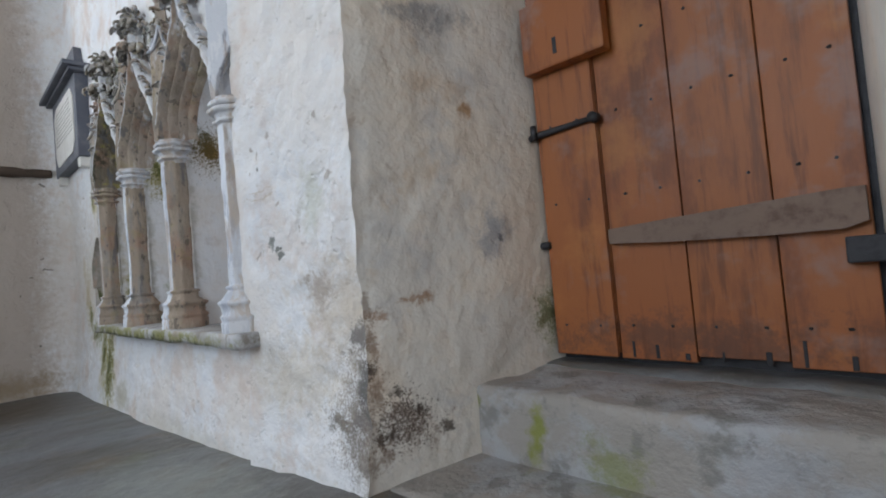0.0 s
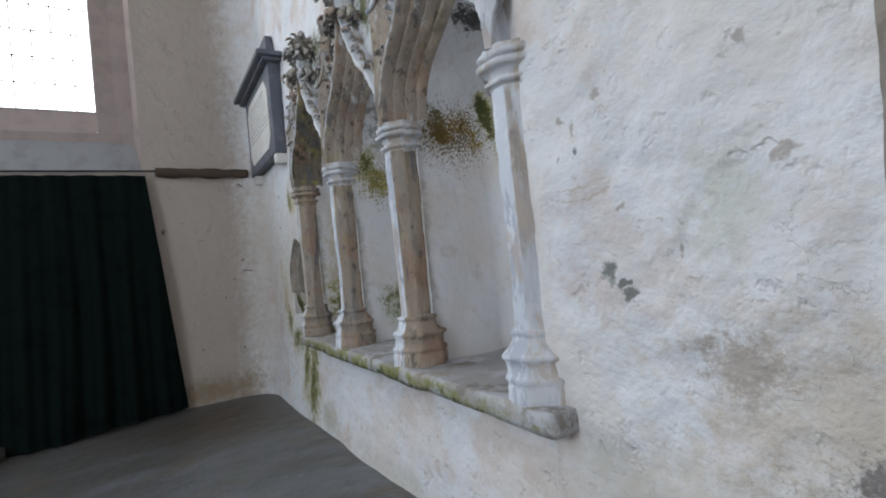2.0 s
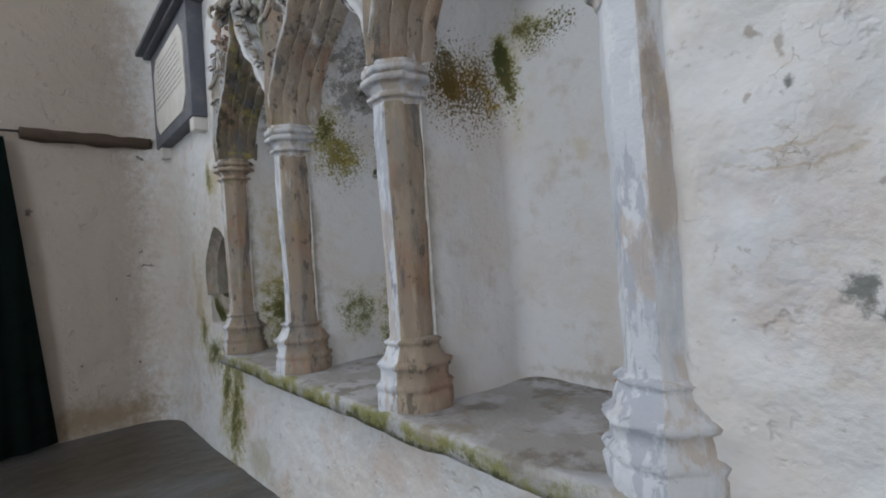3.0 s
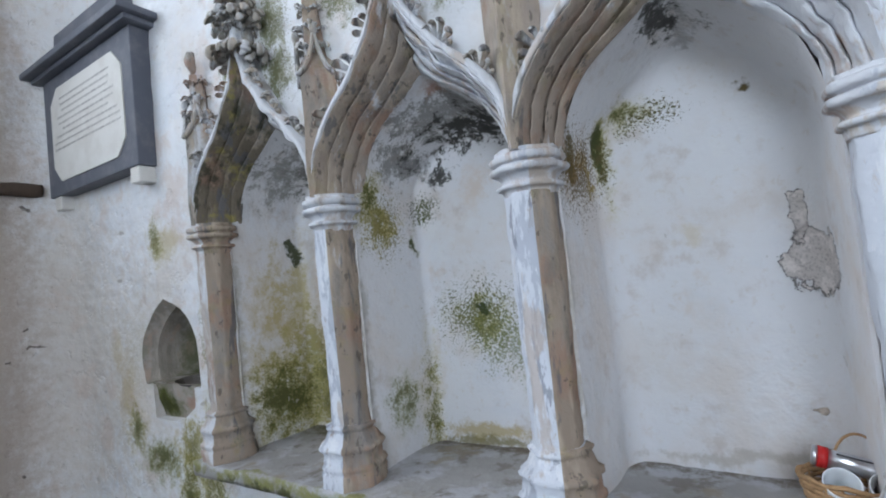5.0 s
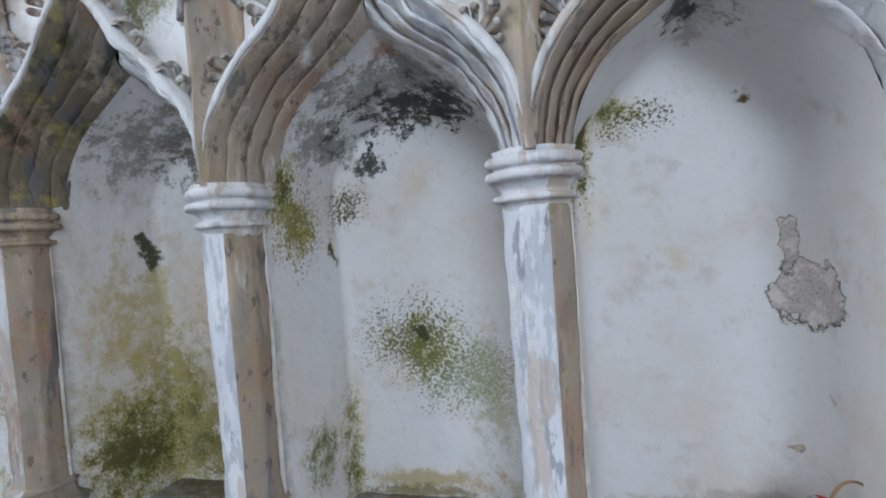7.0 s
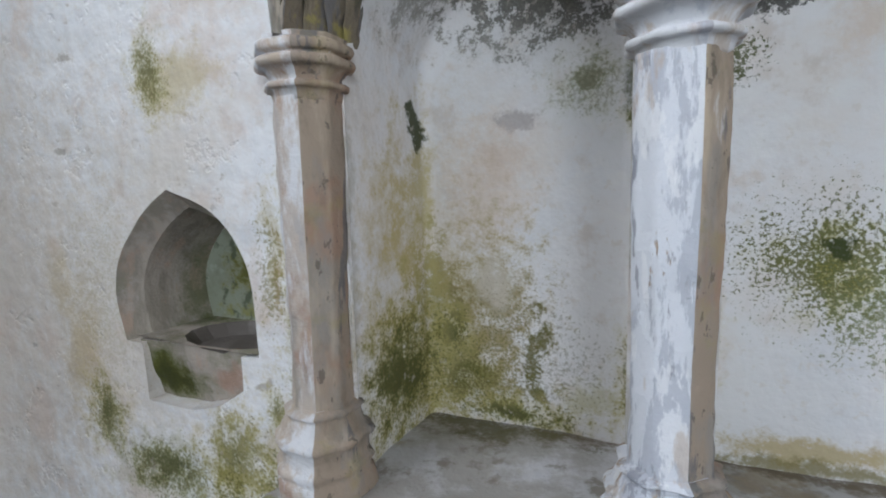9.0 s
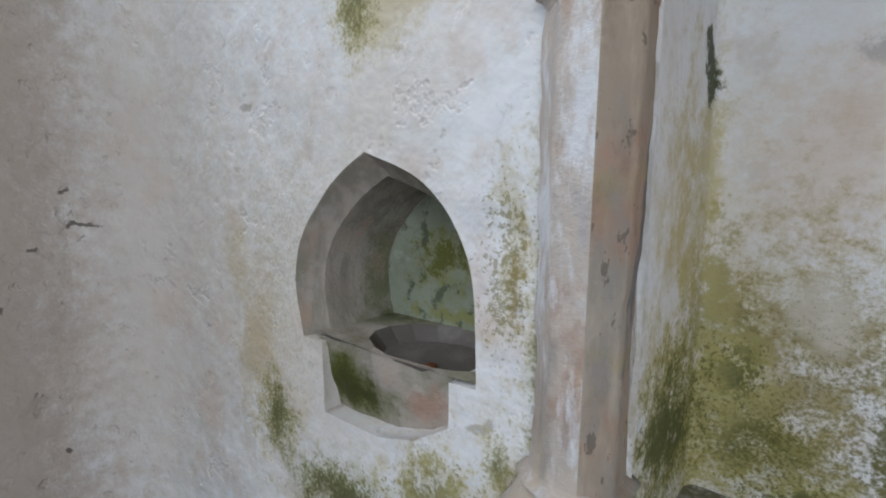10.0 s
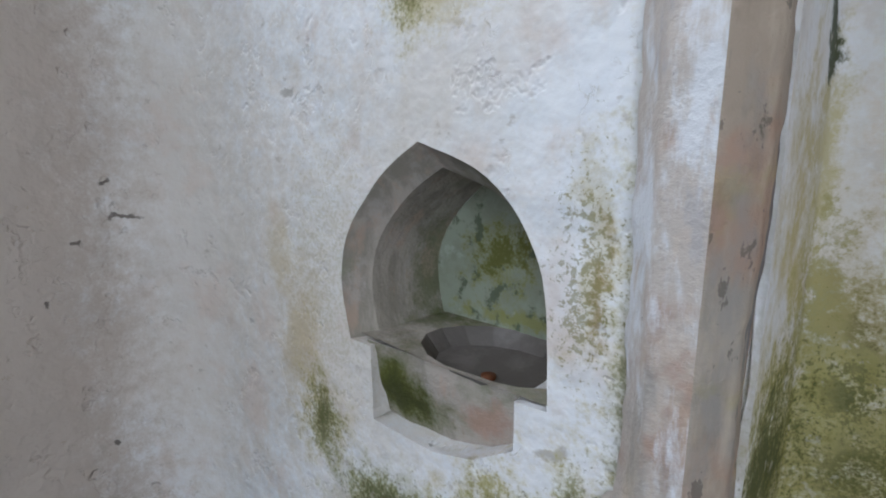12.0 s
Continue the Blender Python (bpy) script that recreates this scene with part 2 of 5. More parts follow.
    k.relief(k.noise(5, 4, 0.5), 0.04).relief(k.noise(15, 4, 0.5, shift=(4, 4, 4)), 0.007).relief(k.noise(55, 3, 0.55), 0.001)
    k.relief(k.math("MULTIPLY", k.noise(13, 5, 0.55, shift=(1, 4, 8)), k.along_x(2.6, 2.9)), 0.017)
    k.relief(k.step(k.noise(7, 4, 0.6, shift=(3, 3, 3)), 0.6, 0.68, -1.0), 0.006)
    k.relief(k.step(k.noise(13, 3, 0.5, shift=(4, 9, 4)), 0.62, 0.74, -1.0), 0.004)
    return k.done()


def reveal_material():
    k = Mix("grey_old_plaster", (0.66, 0.64, 0.6))
    k.patches((0.7, 0.64, 0.56), 1.8, 0.45, 0.62, 0.9)
    k.patches((0.5, 0.51, 0.52), 2.6, 0.54, 0.7, 0.7, shift=(4, 4, 0))
    k.patches((0.54, 0.42, 0.3), 5, 0.58, 0.76, 0.6, shift=(0, 2, 7))
    k.stain((3.62, 0.22, 0.85), (0.3, 0.11, 0.03), (0.3, 0.17, 0.09), 0.8, 0.9, 1.3)
    k.stain((3.6, 0.07, 0.81), (0.3, 0.09, 0.03), (0.3, 0.17, 0.1), 0.7, 0.9, 1.3)
    k.patches((0.42, 0.36, 0.3), 9, 0.58, 0.7, 0.5, shift=(3, 2, 2))
    k.stain((3.6, 0.05, 0.62), (0.3, 0.07, 0.2), (0.27, 0.15, 0.08), 0.5, 0.9, 1.8)
    k.stain((3.6, 0.12, 0.38), (0.3, 0.2, 0.12), (0.16, 0.11, 0.09), 0.7, 0.8, 1.9)
    k.speckle((3.6, 0.12, 0.4), (0.4, 0.25, 0.2), (0.08, 0.06, 0.05), 0.7, 0.73)
    for z in (0.3, 0.5, 0.68, 0.85):
        k.stain((3.55, 0.03 + 0.02 * math.sin(z * 19), z), (0.3, 0.05, 0.07), (0.2, 0.14, 0.1), 0.6, 0.8, 1.9)
    for y, z in ((0.03, 0.6), (0.1, 0.5), (0.2, 0.42), (0.32, 0.36), (0.05, 0.36)):
        k.stain((3.6, y, z), (0.3, 0.05, 0.03), (0.07, 0.055, 0.045), 0.85, 0.6, 1.4)
    k.stain((3.7, 0.6, 1.1), (0.3, 0.13, 0.14), (0.27, 0.29, 0.33), 0.75, 0.8, 0.7)
    k.stain((3.7, 0.63, 1.06), (0.3, 0.02, 0.02), (0.12, 0.12, 0.13), 0.9, 0.7, 0.6)
    k.stain((3.7, 0.5, 1.62), (0.3, 0.035, 0.05), (0.38, 0.22, 0.1), 0.8, 0.8, 0.8)
    k.stain((3.7, 0.35, 1.7), (0.3, 0.2, 0.1), (0.55, 0.42, 0.3), 0.6, 0.9, 0.8)
    k.stain((3.7, 0.35, 2.0), (0.3, 0.3, 0.09), (0.26, 0.27, 0.29), 0.8, 0.8, 0.9)
    k.moss((3.75, 0.88, 0.72), (0.2, 0.1, 0.13), 0.6, False)
    k.stain((3.7, 0.85, 1.15), (0.3, 0.05, 0.5), (0.6, 0.57, 0.5), 0.6, 0.9, 0.6)
    k.relief(k.noise(5, 4, 0.5), 0.03).relief(k.noise(22, 4, 0.55), 0.006).relief(k.noise(80, 3, 0.6), 0.001)
    return k.done()


def niche_material():
    k = Mix("niche_plaster", (0.7, 0.7, 0.715), 0.8)
    k.patches((0.66, 0.6, 0.55), 2.0, 0.46, 0.68, 0.7)
    k.patches((0.62, 0.65, 0.7), 1.7, 0.5, 0.7, 0.5, shift=(8, 1, 2))
    k.patches((0.58, 0.47, 0.38), 4.5, 0.6, 0.74, 0.45, shift=(2, 8, 2))
    k.patches((0.5, 0.43, 0.38), 7, 0.55, 0.7, 0.5, shift=(9, 4, 4), detail=7)
    k.patches((0.72, 0.72, 0.72), 10, 0.55, 0.68, 0.6, shift=(3, 4, 9), detail=7)
    k.patches((0.4, 0.37, 0.33), 26, 0.68, 0.76, 0.5, shift=(3, 9, 9))
    # blackish and grey blotches in the head of each bay
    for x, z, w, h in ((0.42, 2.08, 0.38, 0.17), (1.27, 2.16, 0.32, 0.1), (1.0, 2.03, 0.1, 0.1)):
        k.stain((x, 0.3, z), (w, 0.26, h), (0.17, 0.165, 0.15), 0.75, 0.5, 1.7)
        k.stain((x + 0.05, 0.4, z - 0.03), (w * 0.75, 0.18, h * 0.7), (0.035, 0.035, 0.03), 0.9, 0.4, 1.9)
    k.stain((1.3, 0.2, 2.26), (0.12, 0.1, 0.05), (0.35, 0.17, 0.1), 0.7, 0.8, 0.9)
    k.stain((1.0, 0.4, 2.02), (0.03, 0.14, 0.13), (0.3, 0.3, 0.3), 0.7, 0.9, 0.7)
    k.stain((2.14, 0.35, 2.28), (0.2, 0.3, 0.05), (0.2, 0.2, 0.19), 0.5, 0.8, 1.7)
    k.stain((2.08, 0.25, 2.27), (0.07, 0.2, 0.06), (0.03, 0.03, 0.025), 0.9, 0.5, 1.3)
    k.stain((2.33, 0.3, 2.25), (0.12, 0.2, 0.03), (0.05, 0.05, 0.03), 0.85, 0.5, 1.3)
    k.stain((0.42, 0.3, 2.02), (0.45, 0.3, 0.2), (0.4, 0.39, 0.36), 0.7, 0.9, 1.0)
    # first bay
    k.stain((0.1, 0.485, 1.25), (0.3, 0.6, 0.8), (0.6, 0.52, 0.42), 0.6, 0.9, 0.7)
    k.stain((0.3, 0.485, 1.5), (0.2, 0.2, 0.35), (0.64, 0.53, 0.45), 0.7, 0.9, 0.9)
    k.stain((0.15, 0.485, 0.95), (0.36, 0.3, 0.33), (0.43, 0.36, 0.2), 0.85, 0.9, 0.9)
    k.stain((0.1, 0.485, 1.0), (0.22, 0.3, 0.36), (0.28, 0.25, 0.08), 0.8, 0.9, 1.2)
    k.stain((0.25, 0.485, 0.85), (0.34, 0.3, 0.13), (0.23, 0.2, 0.07), 0.75, 0.9, 1.6)
    k.stain((0.62, 0.485, 0.85), (0.14, 0.3, 0.1), (0.4, 0.38, 0.16), 0.55, 0.9, 1.1)
    k.stain((0.08, 0.485, 1.5), (0.05, 0.3, 0.4), (0.42, 0.36, 0.14), 0.7, 0.9, 1.2)
    k.stain((0.12, 0.47, 1.15), (0.07, 0.2, 0.3), (0.22, 0.21, 0.05), 0.8, 0.9, 1.6)
    k.stain((0.27, 0.485, 1.15), (0.26, 0.3, 0.4), (0.41, 0.35, 0.17), 0.7, 0.9, 1.4)
    k.stain((0.3, 0.485, 1.05), (0.24, 0.3, 0.3), (0.25, 0.2, 0.09), 0.55, 0.9, 1.9)
    for x, z, w, h in ((0.19, 1.0, 0.035, 0.22), (0.47, 0.98, 0.035, 0.2), (0.3, 0.9, 0.06, 0.1), (0.1, 0.95, 0.04, 0.2)):
        k.stain((x, 0.46, z), (w, 0.15, h), (0.12, 0.115, 0.03), 0.8, 0.8, 1.9)
    k.moss((0.38, 0.485, 0.77), (0.24, 0.3, 0.055), 1.0)
    k.moss((0.2, 0.485, 0.9), (0.14, 0.3, 0.13), 0.6)
    k.stain((0.33, 0.485, 1.2), (0.06, 0.2, 0.13), (0.6, 0.56, 0.5), 0.7, 0.7, 0.7)
    k.moss((0.16, 0.485, 1.04), (0.06, 0.2, 0.07), 1.0)
    k.moss((0.74, 0.485, 1.7), (0.03, 0.2, 0.04), 0.7)
    k.moss((0.77, 0.485, 0.95), (0.06, 0.15, 0.16), 0.9)
    k.speckle((0.4, 0.485, 0.95), (0.5, 0.3, 0.45), (0.1, 0.1, 0.03), 0.4, 0.76)
    k.stain((0.1, 0.25, 1.3), (0.05, 0.25, 0.55), (0.46, 0.37, 0.17), 0.85, 0.9, 0.6)
    k.moss((0.1, 0.3, 0.95), (0.07, 0.25, 0.25), 0.9)
    k.stain((0.09, 0.42, 1.74), (0.05, 0.05, 0.08), DARKGREEN, 0.95, 0.4, 0.7)
    k.patches((0.6, 0.55, 0.5), 30, 0.6, 0.66, 0.4, shift=(4, 9, 4))
    k.stain((0.4, 0.485, 1.74), (0.085, 0.1, 0.05), (0.4, 0.37, 0.37), 0.8, 0.5, 0.8)
    k.stain((0.36, 0.485, 1.62), (0.13, 0.1, 0.12), (0.6, 0.5, 0.43), 0.6, 0.9, 0.8)
    k.stain((0.73, 0.47, 1.8), (0.035, 0.1, 0.13), DARKGREEN, 0.85, 0.7, 0.8)
    k.moss((0.62, 0.485, 1.8), (0.1, 0.1, 0.1), 0.45, False)
    k.stain((0.3, 0.35, 1.95), (0.22, 0.2, 0.1), (0.36, 0.35, 0.33), 0.6, 0.9, 0.9)
    # Shade in the joints beside the columns, painted as narrow grey-brown strips.
    for x in (0.0, 0.835, 1.706):
        for side in (-1, 1):
            k.stain((x + side * 0.075, 0.05, 1.3), (0.025, 0.05, 1.0), (0.36, 0.34, 0.28), 0.5, 0.8, 0.8)
    # second bay
    k.stain((1.22, 0.485, 1.29), (0.24, 0.2, 0.2), (0.55, 0.53, 0.38), 0.4, 0.9, 1.3)
    k.stain((1.22, 0.485, 1.29), (0.15, 0.2, 0.14), (0.35, 0.32, 0.1), 0.7, 0.8, 1.8)
    k.stain((1.21, 0.485, 1.3), (0.1, 0.2, 0.1), (0.21, 0.205, 0.035), 0.85, 0.8, 1.7)
    k.speckle((1.2, 0.485, 1.31), (0.32, 0.2, 0.26), (0.12, 0.125, 0.04), 0.9, 0.71)
    k.speckle((1.38, 0.485, 1.2), (0.34, 0.2, 0.24), (0.19, 0.21, 0.1), 0.75, 0.71)
    k.stain((1.235, 0.485, 1.35), (0.035, 0.12, 0.03), (0.04, 0.055, 0.015), 0.95, 0.5, 0.9)
    k.stain((1.48, 0.485, 1.1), (0.12, 0.1, 0.32), (0.32, 0.34, 0.2), 0.65, 0.9, 1.4)
    k.stain((1.22, 0.47, 0.79), (0.42, 0.2, 0.06), (0.42, 0.33, 0.14), 0.8, 0.8, 1.1)
    k.stain((1.2, 0.47, 0.735), (0.45, 0.2, 0.04), (0.22, 0.19, 0.08), 0.85, 0.8, 1.1)
    k.moss((0.92, 0.46, 0.93), (0.045, 0.1, 0.22), 0.9)
    k.moss((0.93, 0.25, 0.98), (0.03, 0.1, 0.12), 0.6, False)
    k.stain((0.92, 0.22, 1.76), (0.1, 0.16, 0.13), (0.42, 0.34, 0.09), 0.85, 0.7, 1.3)
    k.stain((0.92, 0.16, 1.8), (0.1, 0.09, 0.12), (0.16, 0.13, 0.03), 0.85, 0.7, 1.5)
    k.speckle((0.92, 0.22, 1.76), (0.12, 0.24, 0.24), (0.16, 0.14, 0.03), 0.8, 0.71)
    k.moss((0.93, 0.12, 1.88), (0.05, 0.08, 0.1), 1.0)
    k.stain((0.915, 0.46, 1.7), (0.03, 0.1, 0.16), (0.24, 0.24, 0.1), 0.7, 0.8, 0.9)
    k.stain((0.915, 0.46, 1.7), (0.016, 0.08, 0.13), (0.06, 0.07, 0.025), 0.95, 0.4, 0.7)
    k.speckle((0.97, 0.485, 1.83), (0.09, 0.12, 0.11), (0.08, 0.09, 0.03), 0.9, 0.7)
    k.speckle((0.95, 0.485, 1.8), (0.08, 0.1, 0.1), (0.08, 0.09, 0.03), 0.7, 0.76)
    k.stain((1.78, 0.4, 1.8), (0.02, 0.1, 0.14), (0.4, 0.28, 0.05), 0.9, 0.7, 0.8)
    k.stain((1.8, 0.47, 1.82), (0.01, 0.03, 0.2), (0.12, 0.11, 0.04), 0.9, 0.6, 0.5)
    k.stain((1.25, 0.485, 1.9), (0.12, 0.1, 0.14), (0.62, 0.5, 0.4), 0.6, 0.9, 0.7)
    # third bay
    k.moss((1.84, 0.44, 1.93), (0.035, 0.08, 0.18), 1.0)
    k.stain((1.83, 0.45, 1.95), (0.022, 0.1, 0.2), (0.06, 0.07, 0.02), 0.95, 0.5, 0.9)
    k.moss((1.94, 0.485, 2.05), (0.09, 0.1, 0.05), 0.8)
    k.speckle((2.0, 0.485, 2.03), (0.22, 0.1, 0.12), (0.1, 0.09, 0.03), 0.95, 0.74)
    k.stain((1.78, 0.22, 1.87), (0.12, 0.2, 0.12), (0.44, 0.31, 0.1), 0.75, 0.8, 1.2)
    k.stain((1.78, 0.2, 1.82), (0.12, 0.12, 0.09), (0.32, 0.17, 0.03), 0.9, 0.6, 1.6)
    k.stain((1.78, 0.15, 1.87), (0.12, 0.12, 0.12), (0.06, 0.055, 0.02), 0.9, 0.6, 1.7)
    k.speckle((1.78, 0.24, 1.83), (0.14, 0.34, 0.26), (0.12, 0.08, 0.02), 0.9, 0.7)
    k.stain((1.8, 0.47, 1.9), (0.08, 0.03, 0.16), (0.1, 0.085, 0.03), 0.9, 0.5, 1.0)
    k.stain((2.305, 0.485, 2.046), (0.045, 0.1, 0.018), (0.12, 0.09, 0.035), 1.0, 0.6, 0.5)
    for x, z in ((2.44, 2.12), (2.475, 2.08), (2.5, 2.03)):
        k.stain((x, 0.38, z), (0.055, 0.14, 0.04), (0.3, 0.23, 0.05), 0.9, 0.7, 0.9)
        k.stain((x, 0.38, z), (0.045, 0.12, 0.03), (0.07, 0.065, 0.02), 1.0, 0.5, 0.9)
    k.speckle((2.45, 0.485, 2.1), (0.12, 0.1, 0.1), (0.1, 0.09, 0.03), 0.9, 0.74)
    k.stain((2.6, 0.45, 1.7), (0.02, 0.03, 0.13), (0.13, 0.14, 0.07), 0.9, 0.6, 0.7)
    k.stain((2.09, 0.485, 1.57), (0.06, 0.1, 0.06), (0.62, 0.56, 0.46), 0.7, 0.8, 0.9)
    k.stain((2.3, 0.485, 1.65), (0.25, 0.1, 0.06), (0.62, 0.57, 0.53), 0.5, 0.8, 1.0)
    k.stain((2.2, 0.485, 0.78), (0.5, 0.1, 0.03), (0.45, 0.41, 0.36), 0.7, 0.8, 0.9)
    k.stain((1.86, 0.485, 1.15), (0.25, 0.1, 0.25), (0.64, 0.6, 0.56), 0.5, 0.9, 0.6)
    k.flake((2.445, 0.485, 1.44), (0.085, 0.15, 0.115), (0.6, 0.555, 0.525))
    k.flake((2.4, 0.485, 1.6), (0.03, 0.15, 0.1), (0.6, 0.555, 0.525))
    k.flake((2.505, 0.485, 1.52), (0.025, 0.15, 0.045), (0.6, 0.555, 0.525))
    k.flake((2.48, 0.485, 1.14), (0.015, 0.1, 0.028), (0.6, 0.58, 0.56))
    k.flake((2.41, 0.485, 0.98), (0.018, 0.1, 0.014), (0.45, 0.38, 0.32))
    k.flake((1.62, 0.485, 1.52), (0.012, 0.1, 0.025), (0.5, 0.46, 0.42))
    k.relief(k.noise(5, 4, 0.5), 0.018).relief(k.noise(24, 5, 0.6), 0.0045).relief(k.noise(80, 3, 0.6), 0.0008)
    return k.done()


def sandstone(name, colour, wash, seed=0.0, washed=0.0, lichen=0.0):
    k = Mix(name, colour, 0.85)
    k.patches((0.36, 0.23, 0.17), 3.5, 0.5, 0.62, 0.75, shift=(seed, 0, 1))
    k.patches((0.5, 0.42, 0.33), 6.0, 0.5, 0.66, 0.75, stretch=(1.6, 1.6, 0.3), shift=(2, seed, 6))
    k.patches((0.27, 0.26, 0.25), 4.5, 0.52, 0.66, 0.7, stretch=(1.3, 1.3, 0.4), shift=(2, seed, 1))
    k.patches((0.64, 0.66, 0.7), 6.0, 1 - wash, 1.12 - wash, 0.9, stretch=(1.6, 1.6, 0.5), shift=(1, seed, 3), detail=6, rough=0.66)
    if washed:
        k.patches((0.3, 0.34, 0.43), 6.0, 0.54, 0.62, washed, stretch=(1.8, 1.8, 0.5), shift=(4, seed, 9), detail=6, rough=0.66)
        k.patches((0.52, 0.45, 0.39), 8.0, 0.56, 0.64, 0.75, stretch=(1.4, 1.4, 0.55), shift=(7, seed, 9), detail=6, rough=0.66)
    else:
        k.patches((0.12, 0.105, 0.09), 20, 0.595, 0.625, 0.7, stretch=(1.3, 1.3, 0.7), shift=(7, seed, 3))
        k.patches((0.15, 0.15, 0.16), 6, 0.56, 0.62, 0.8, stretch=(1.8, 1.8, 0.3), shift=(2, seed, 3), detail=7)
    if lichen:
        k.patches((0.34, 0.3, 0.1), 9, 0.54, 0.68, lichen, shift=(seed, 4, 3))
        k.patches((0.05, 0.055, 0.035), 12, 0.5, 0.66, lichen, stretch=(1, 1, 0.5), shift=(seed, 8, 3))
    k.patches((0.09, 0.085, 0.08), 55, 0.68, 0.73, 0.6, shift=(7, seed, 3))
    k.relief(k.noise(14, 5, 0.62), 0.012).relief(k.noise(50, 4, 0.6), 0.002)
    return k.done()


def flaking_limewash(name, seed, cover, stone=(0.42, 0.34, 0.28)):
    """Stone under a skin of bluish limewash that has worn off in long flakes."""
    k = Mix(name, stone, 0.85)
    k.patches((0.3, 0.25, 0.21), 9, 0.5, 0.64, 0.8, stretch=(1.4, 1.4, 0.6), shift=(seed, 2, 1), detail=6)
    k.patches((0.5, 0.4, 0.35), 5, 0.52, 0.66, 0.7, shift=(seed, 5, 1))
    skin = k.step(k.noise(7, 7, 0.66, (1.7, 1.7, 0.45), (seed, 3, 5)), 1.0 - cover, 1.03 - cover)
    k.blend(skin, (0.64, 0.67, 0.73))
    worn = k.step(k.noise(6.5, 7, 0.68, (1.9, 1.9, 0.4), (seed, 9, 2)), 0.52, 0.56, 0.8)
    k.blend(worn, (0.43, 0.46, 0.53))
    k.patches((0.25, 0.26, 0.31), 8, 0.59, 0.62, 0.75, stretch=(1.9, 1.9, 0.35), shift=(seed, 6, 8), detail=7)
    k.patches((0.74, 0.76, 0.8), 10, 0.55, 0.6, 0.8, stretch=(1.6, 1.6, 0.6), shift=(seed, 1, 8), detail=6)
    k.patches((0.5, 0.43, 0.38), 5, 0.56, 0.62, 0.7, stretch=(1.6, 1.6, 0.5), shift=(seed, 7, 8), detail=7)
    k.patches((0.16, 0.14, 0.12), 60, 0.7, 0.74, 0.6, shift=(7, seed, 3))
    k.relief(skin, 0.002).relief(worn, -0.0012)
    k.relief(k.noise(14, 5, 0.62), 0.012).relief(k.noise(50, 4, 0.6), 0.002)
    return k.done()


def floor_material():
    k = Mix("worn_stone_floor", (0.095, 0.09, 0.085), 0.38, spec=0.4)
    k.patches((0.15, 0.16, 0.175), 1.4, 0.45, 0.65, 0.9, stretch=(1, 0.5, 1))
    k.patches((0.3, 0.31, 0.32), 9, 0.6, 0.72, 0.35, shift=(5, 5, 0))
    k.patches((0.15, 0.115, 0.08), 3.5, 0.52, 0.7, 0.7, shift=(2, 2, 2))
    k.patches((0.07, 0.065, 0.06), 7, 0.55, 0.7, 0.5, shift=(6, 2, 2))
    k.patches((0.12, 0.14, 0.07), 2.2, 0.6, 0.75, 0.5, shift=(9, 2, 2))
    k.stain((2.6, -0.4, 0), (1.1, 0.5, 0.5), (0.27, 0.29, 0.27), 0.75, 0.9, 0.6)
    k.stain((1.3, -1.3, 0), (1.3, 0.8, 0.5), (0.18, 0.2, 0.23), 0.6, 0.9, 0.8)
    k.stain((-0.9, -0.7, 0), (0.9, 0.8, 0.5), (0.065, 0.052, 0.04), 0.9, 0.9, 0.5)
    k.stain((1.2, 0.0, 0), (2.5, 0.07, 0.5), (0.2, 0.23, 0.12), 0.6, 0.9, 0.9)
    k.relief(k.noise(5, 5, 0.55), 0.02).relief(k.noise(60, 4, 0.6), 0.003)
    return k.done()


def step_material():
    k = Mix("mossy_step_stone", (0.32, 0.3, 0.28), 0.75)
    k.patches((0.36, 0.37, 0.39), 4, 0.45, 0.6, 0.9)
    k.patches((0.2, 0.2, 0.19), 7, 0.52, 0.64, 0.8, shift=(3, 3, 0))
    k.stain((3.89, 0.47, 0.32), (0.05, 0.2, 0.16), (0.22, 0.24, 0.05), 0.9, 0.70, 0.5)
    k.stain((4.19, 0.47, 0.26), (0.16, 0.2, 0.12), (0.2, 0.22, 0.08), 0.7, 0.70, 0.8)
    k.stain((3.61, 0.504, 0.4), (0.04, 0.2, 0.05), (0.15, 0.17, 0.04), 0.9, 0.70, 0.5)
    k.stain((4.24, 1.06, 0.48), (0.7, 0.14, 0.1), (0.2, 0.24, 0.07), 0.7, 0.70, 0.7)
    k.patches((0.62, 0.62, 0.62), 50, 0.7, 0.74, 0.7)
    k.relief(k.noise(9, 5, 0.65), 0.02).relief(k.noise(70, 4, 0.6), 0.003)
    return k.done()


def slab_material():
    k = Mix("seat_slab_stone", (0.36, 0.35, 0.34), 0.6)
    k.patches((0.5, 0.51, 0.54), 4.5, 0.46, 0.58, 0.85, detail=6)
    k.patches((0.22, 0.2, 0.17), 7, 0.52, 0.62, 0.85, shift=(3, 3, 0), detail=6)
    k.patches((0.33, 0.28, 0.2), 4, 0.54, 0.64, 0.7, shift=(8, 3, 0), detail=6)
    k.stain((1.25, 0.47, 0.74), (1.5, 0.06, 0.1), (0.15, 0.12, 0.08), 0.85, 0.8, 1.2)
    k.stain((0.3, 0.45, 0.74), (0.4, 0.12, 0.1), (0.12, 0.11, 0.05), 0.85, 0.8, 1.2)
    k.stain((0.9, -0.14, 0.7), (3.0, 0.03, 0.06), (0.24, 0.24, 0.08), 0.9, 0.7, 0.8)
    k.stain((1.3, -0.14, 0.66), (2.0, 0.03, 0.045), (0.07, 0.075, 0.03), 0.85, 0.6, 1.4)
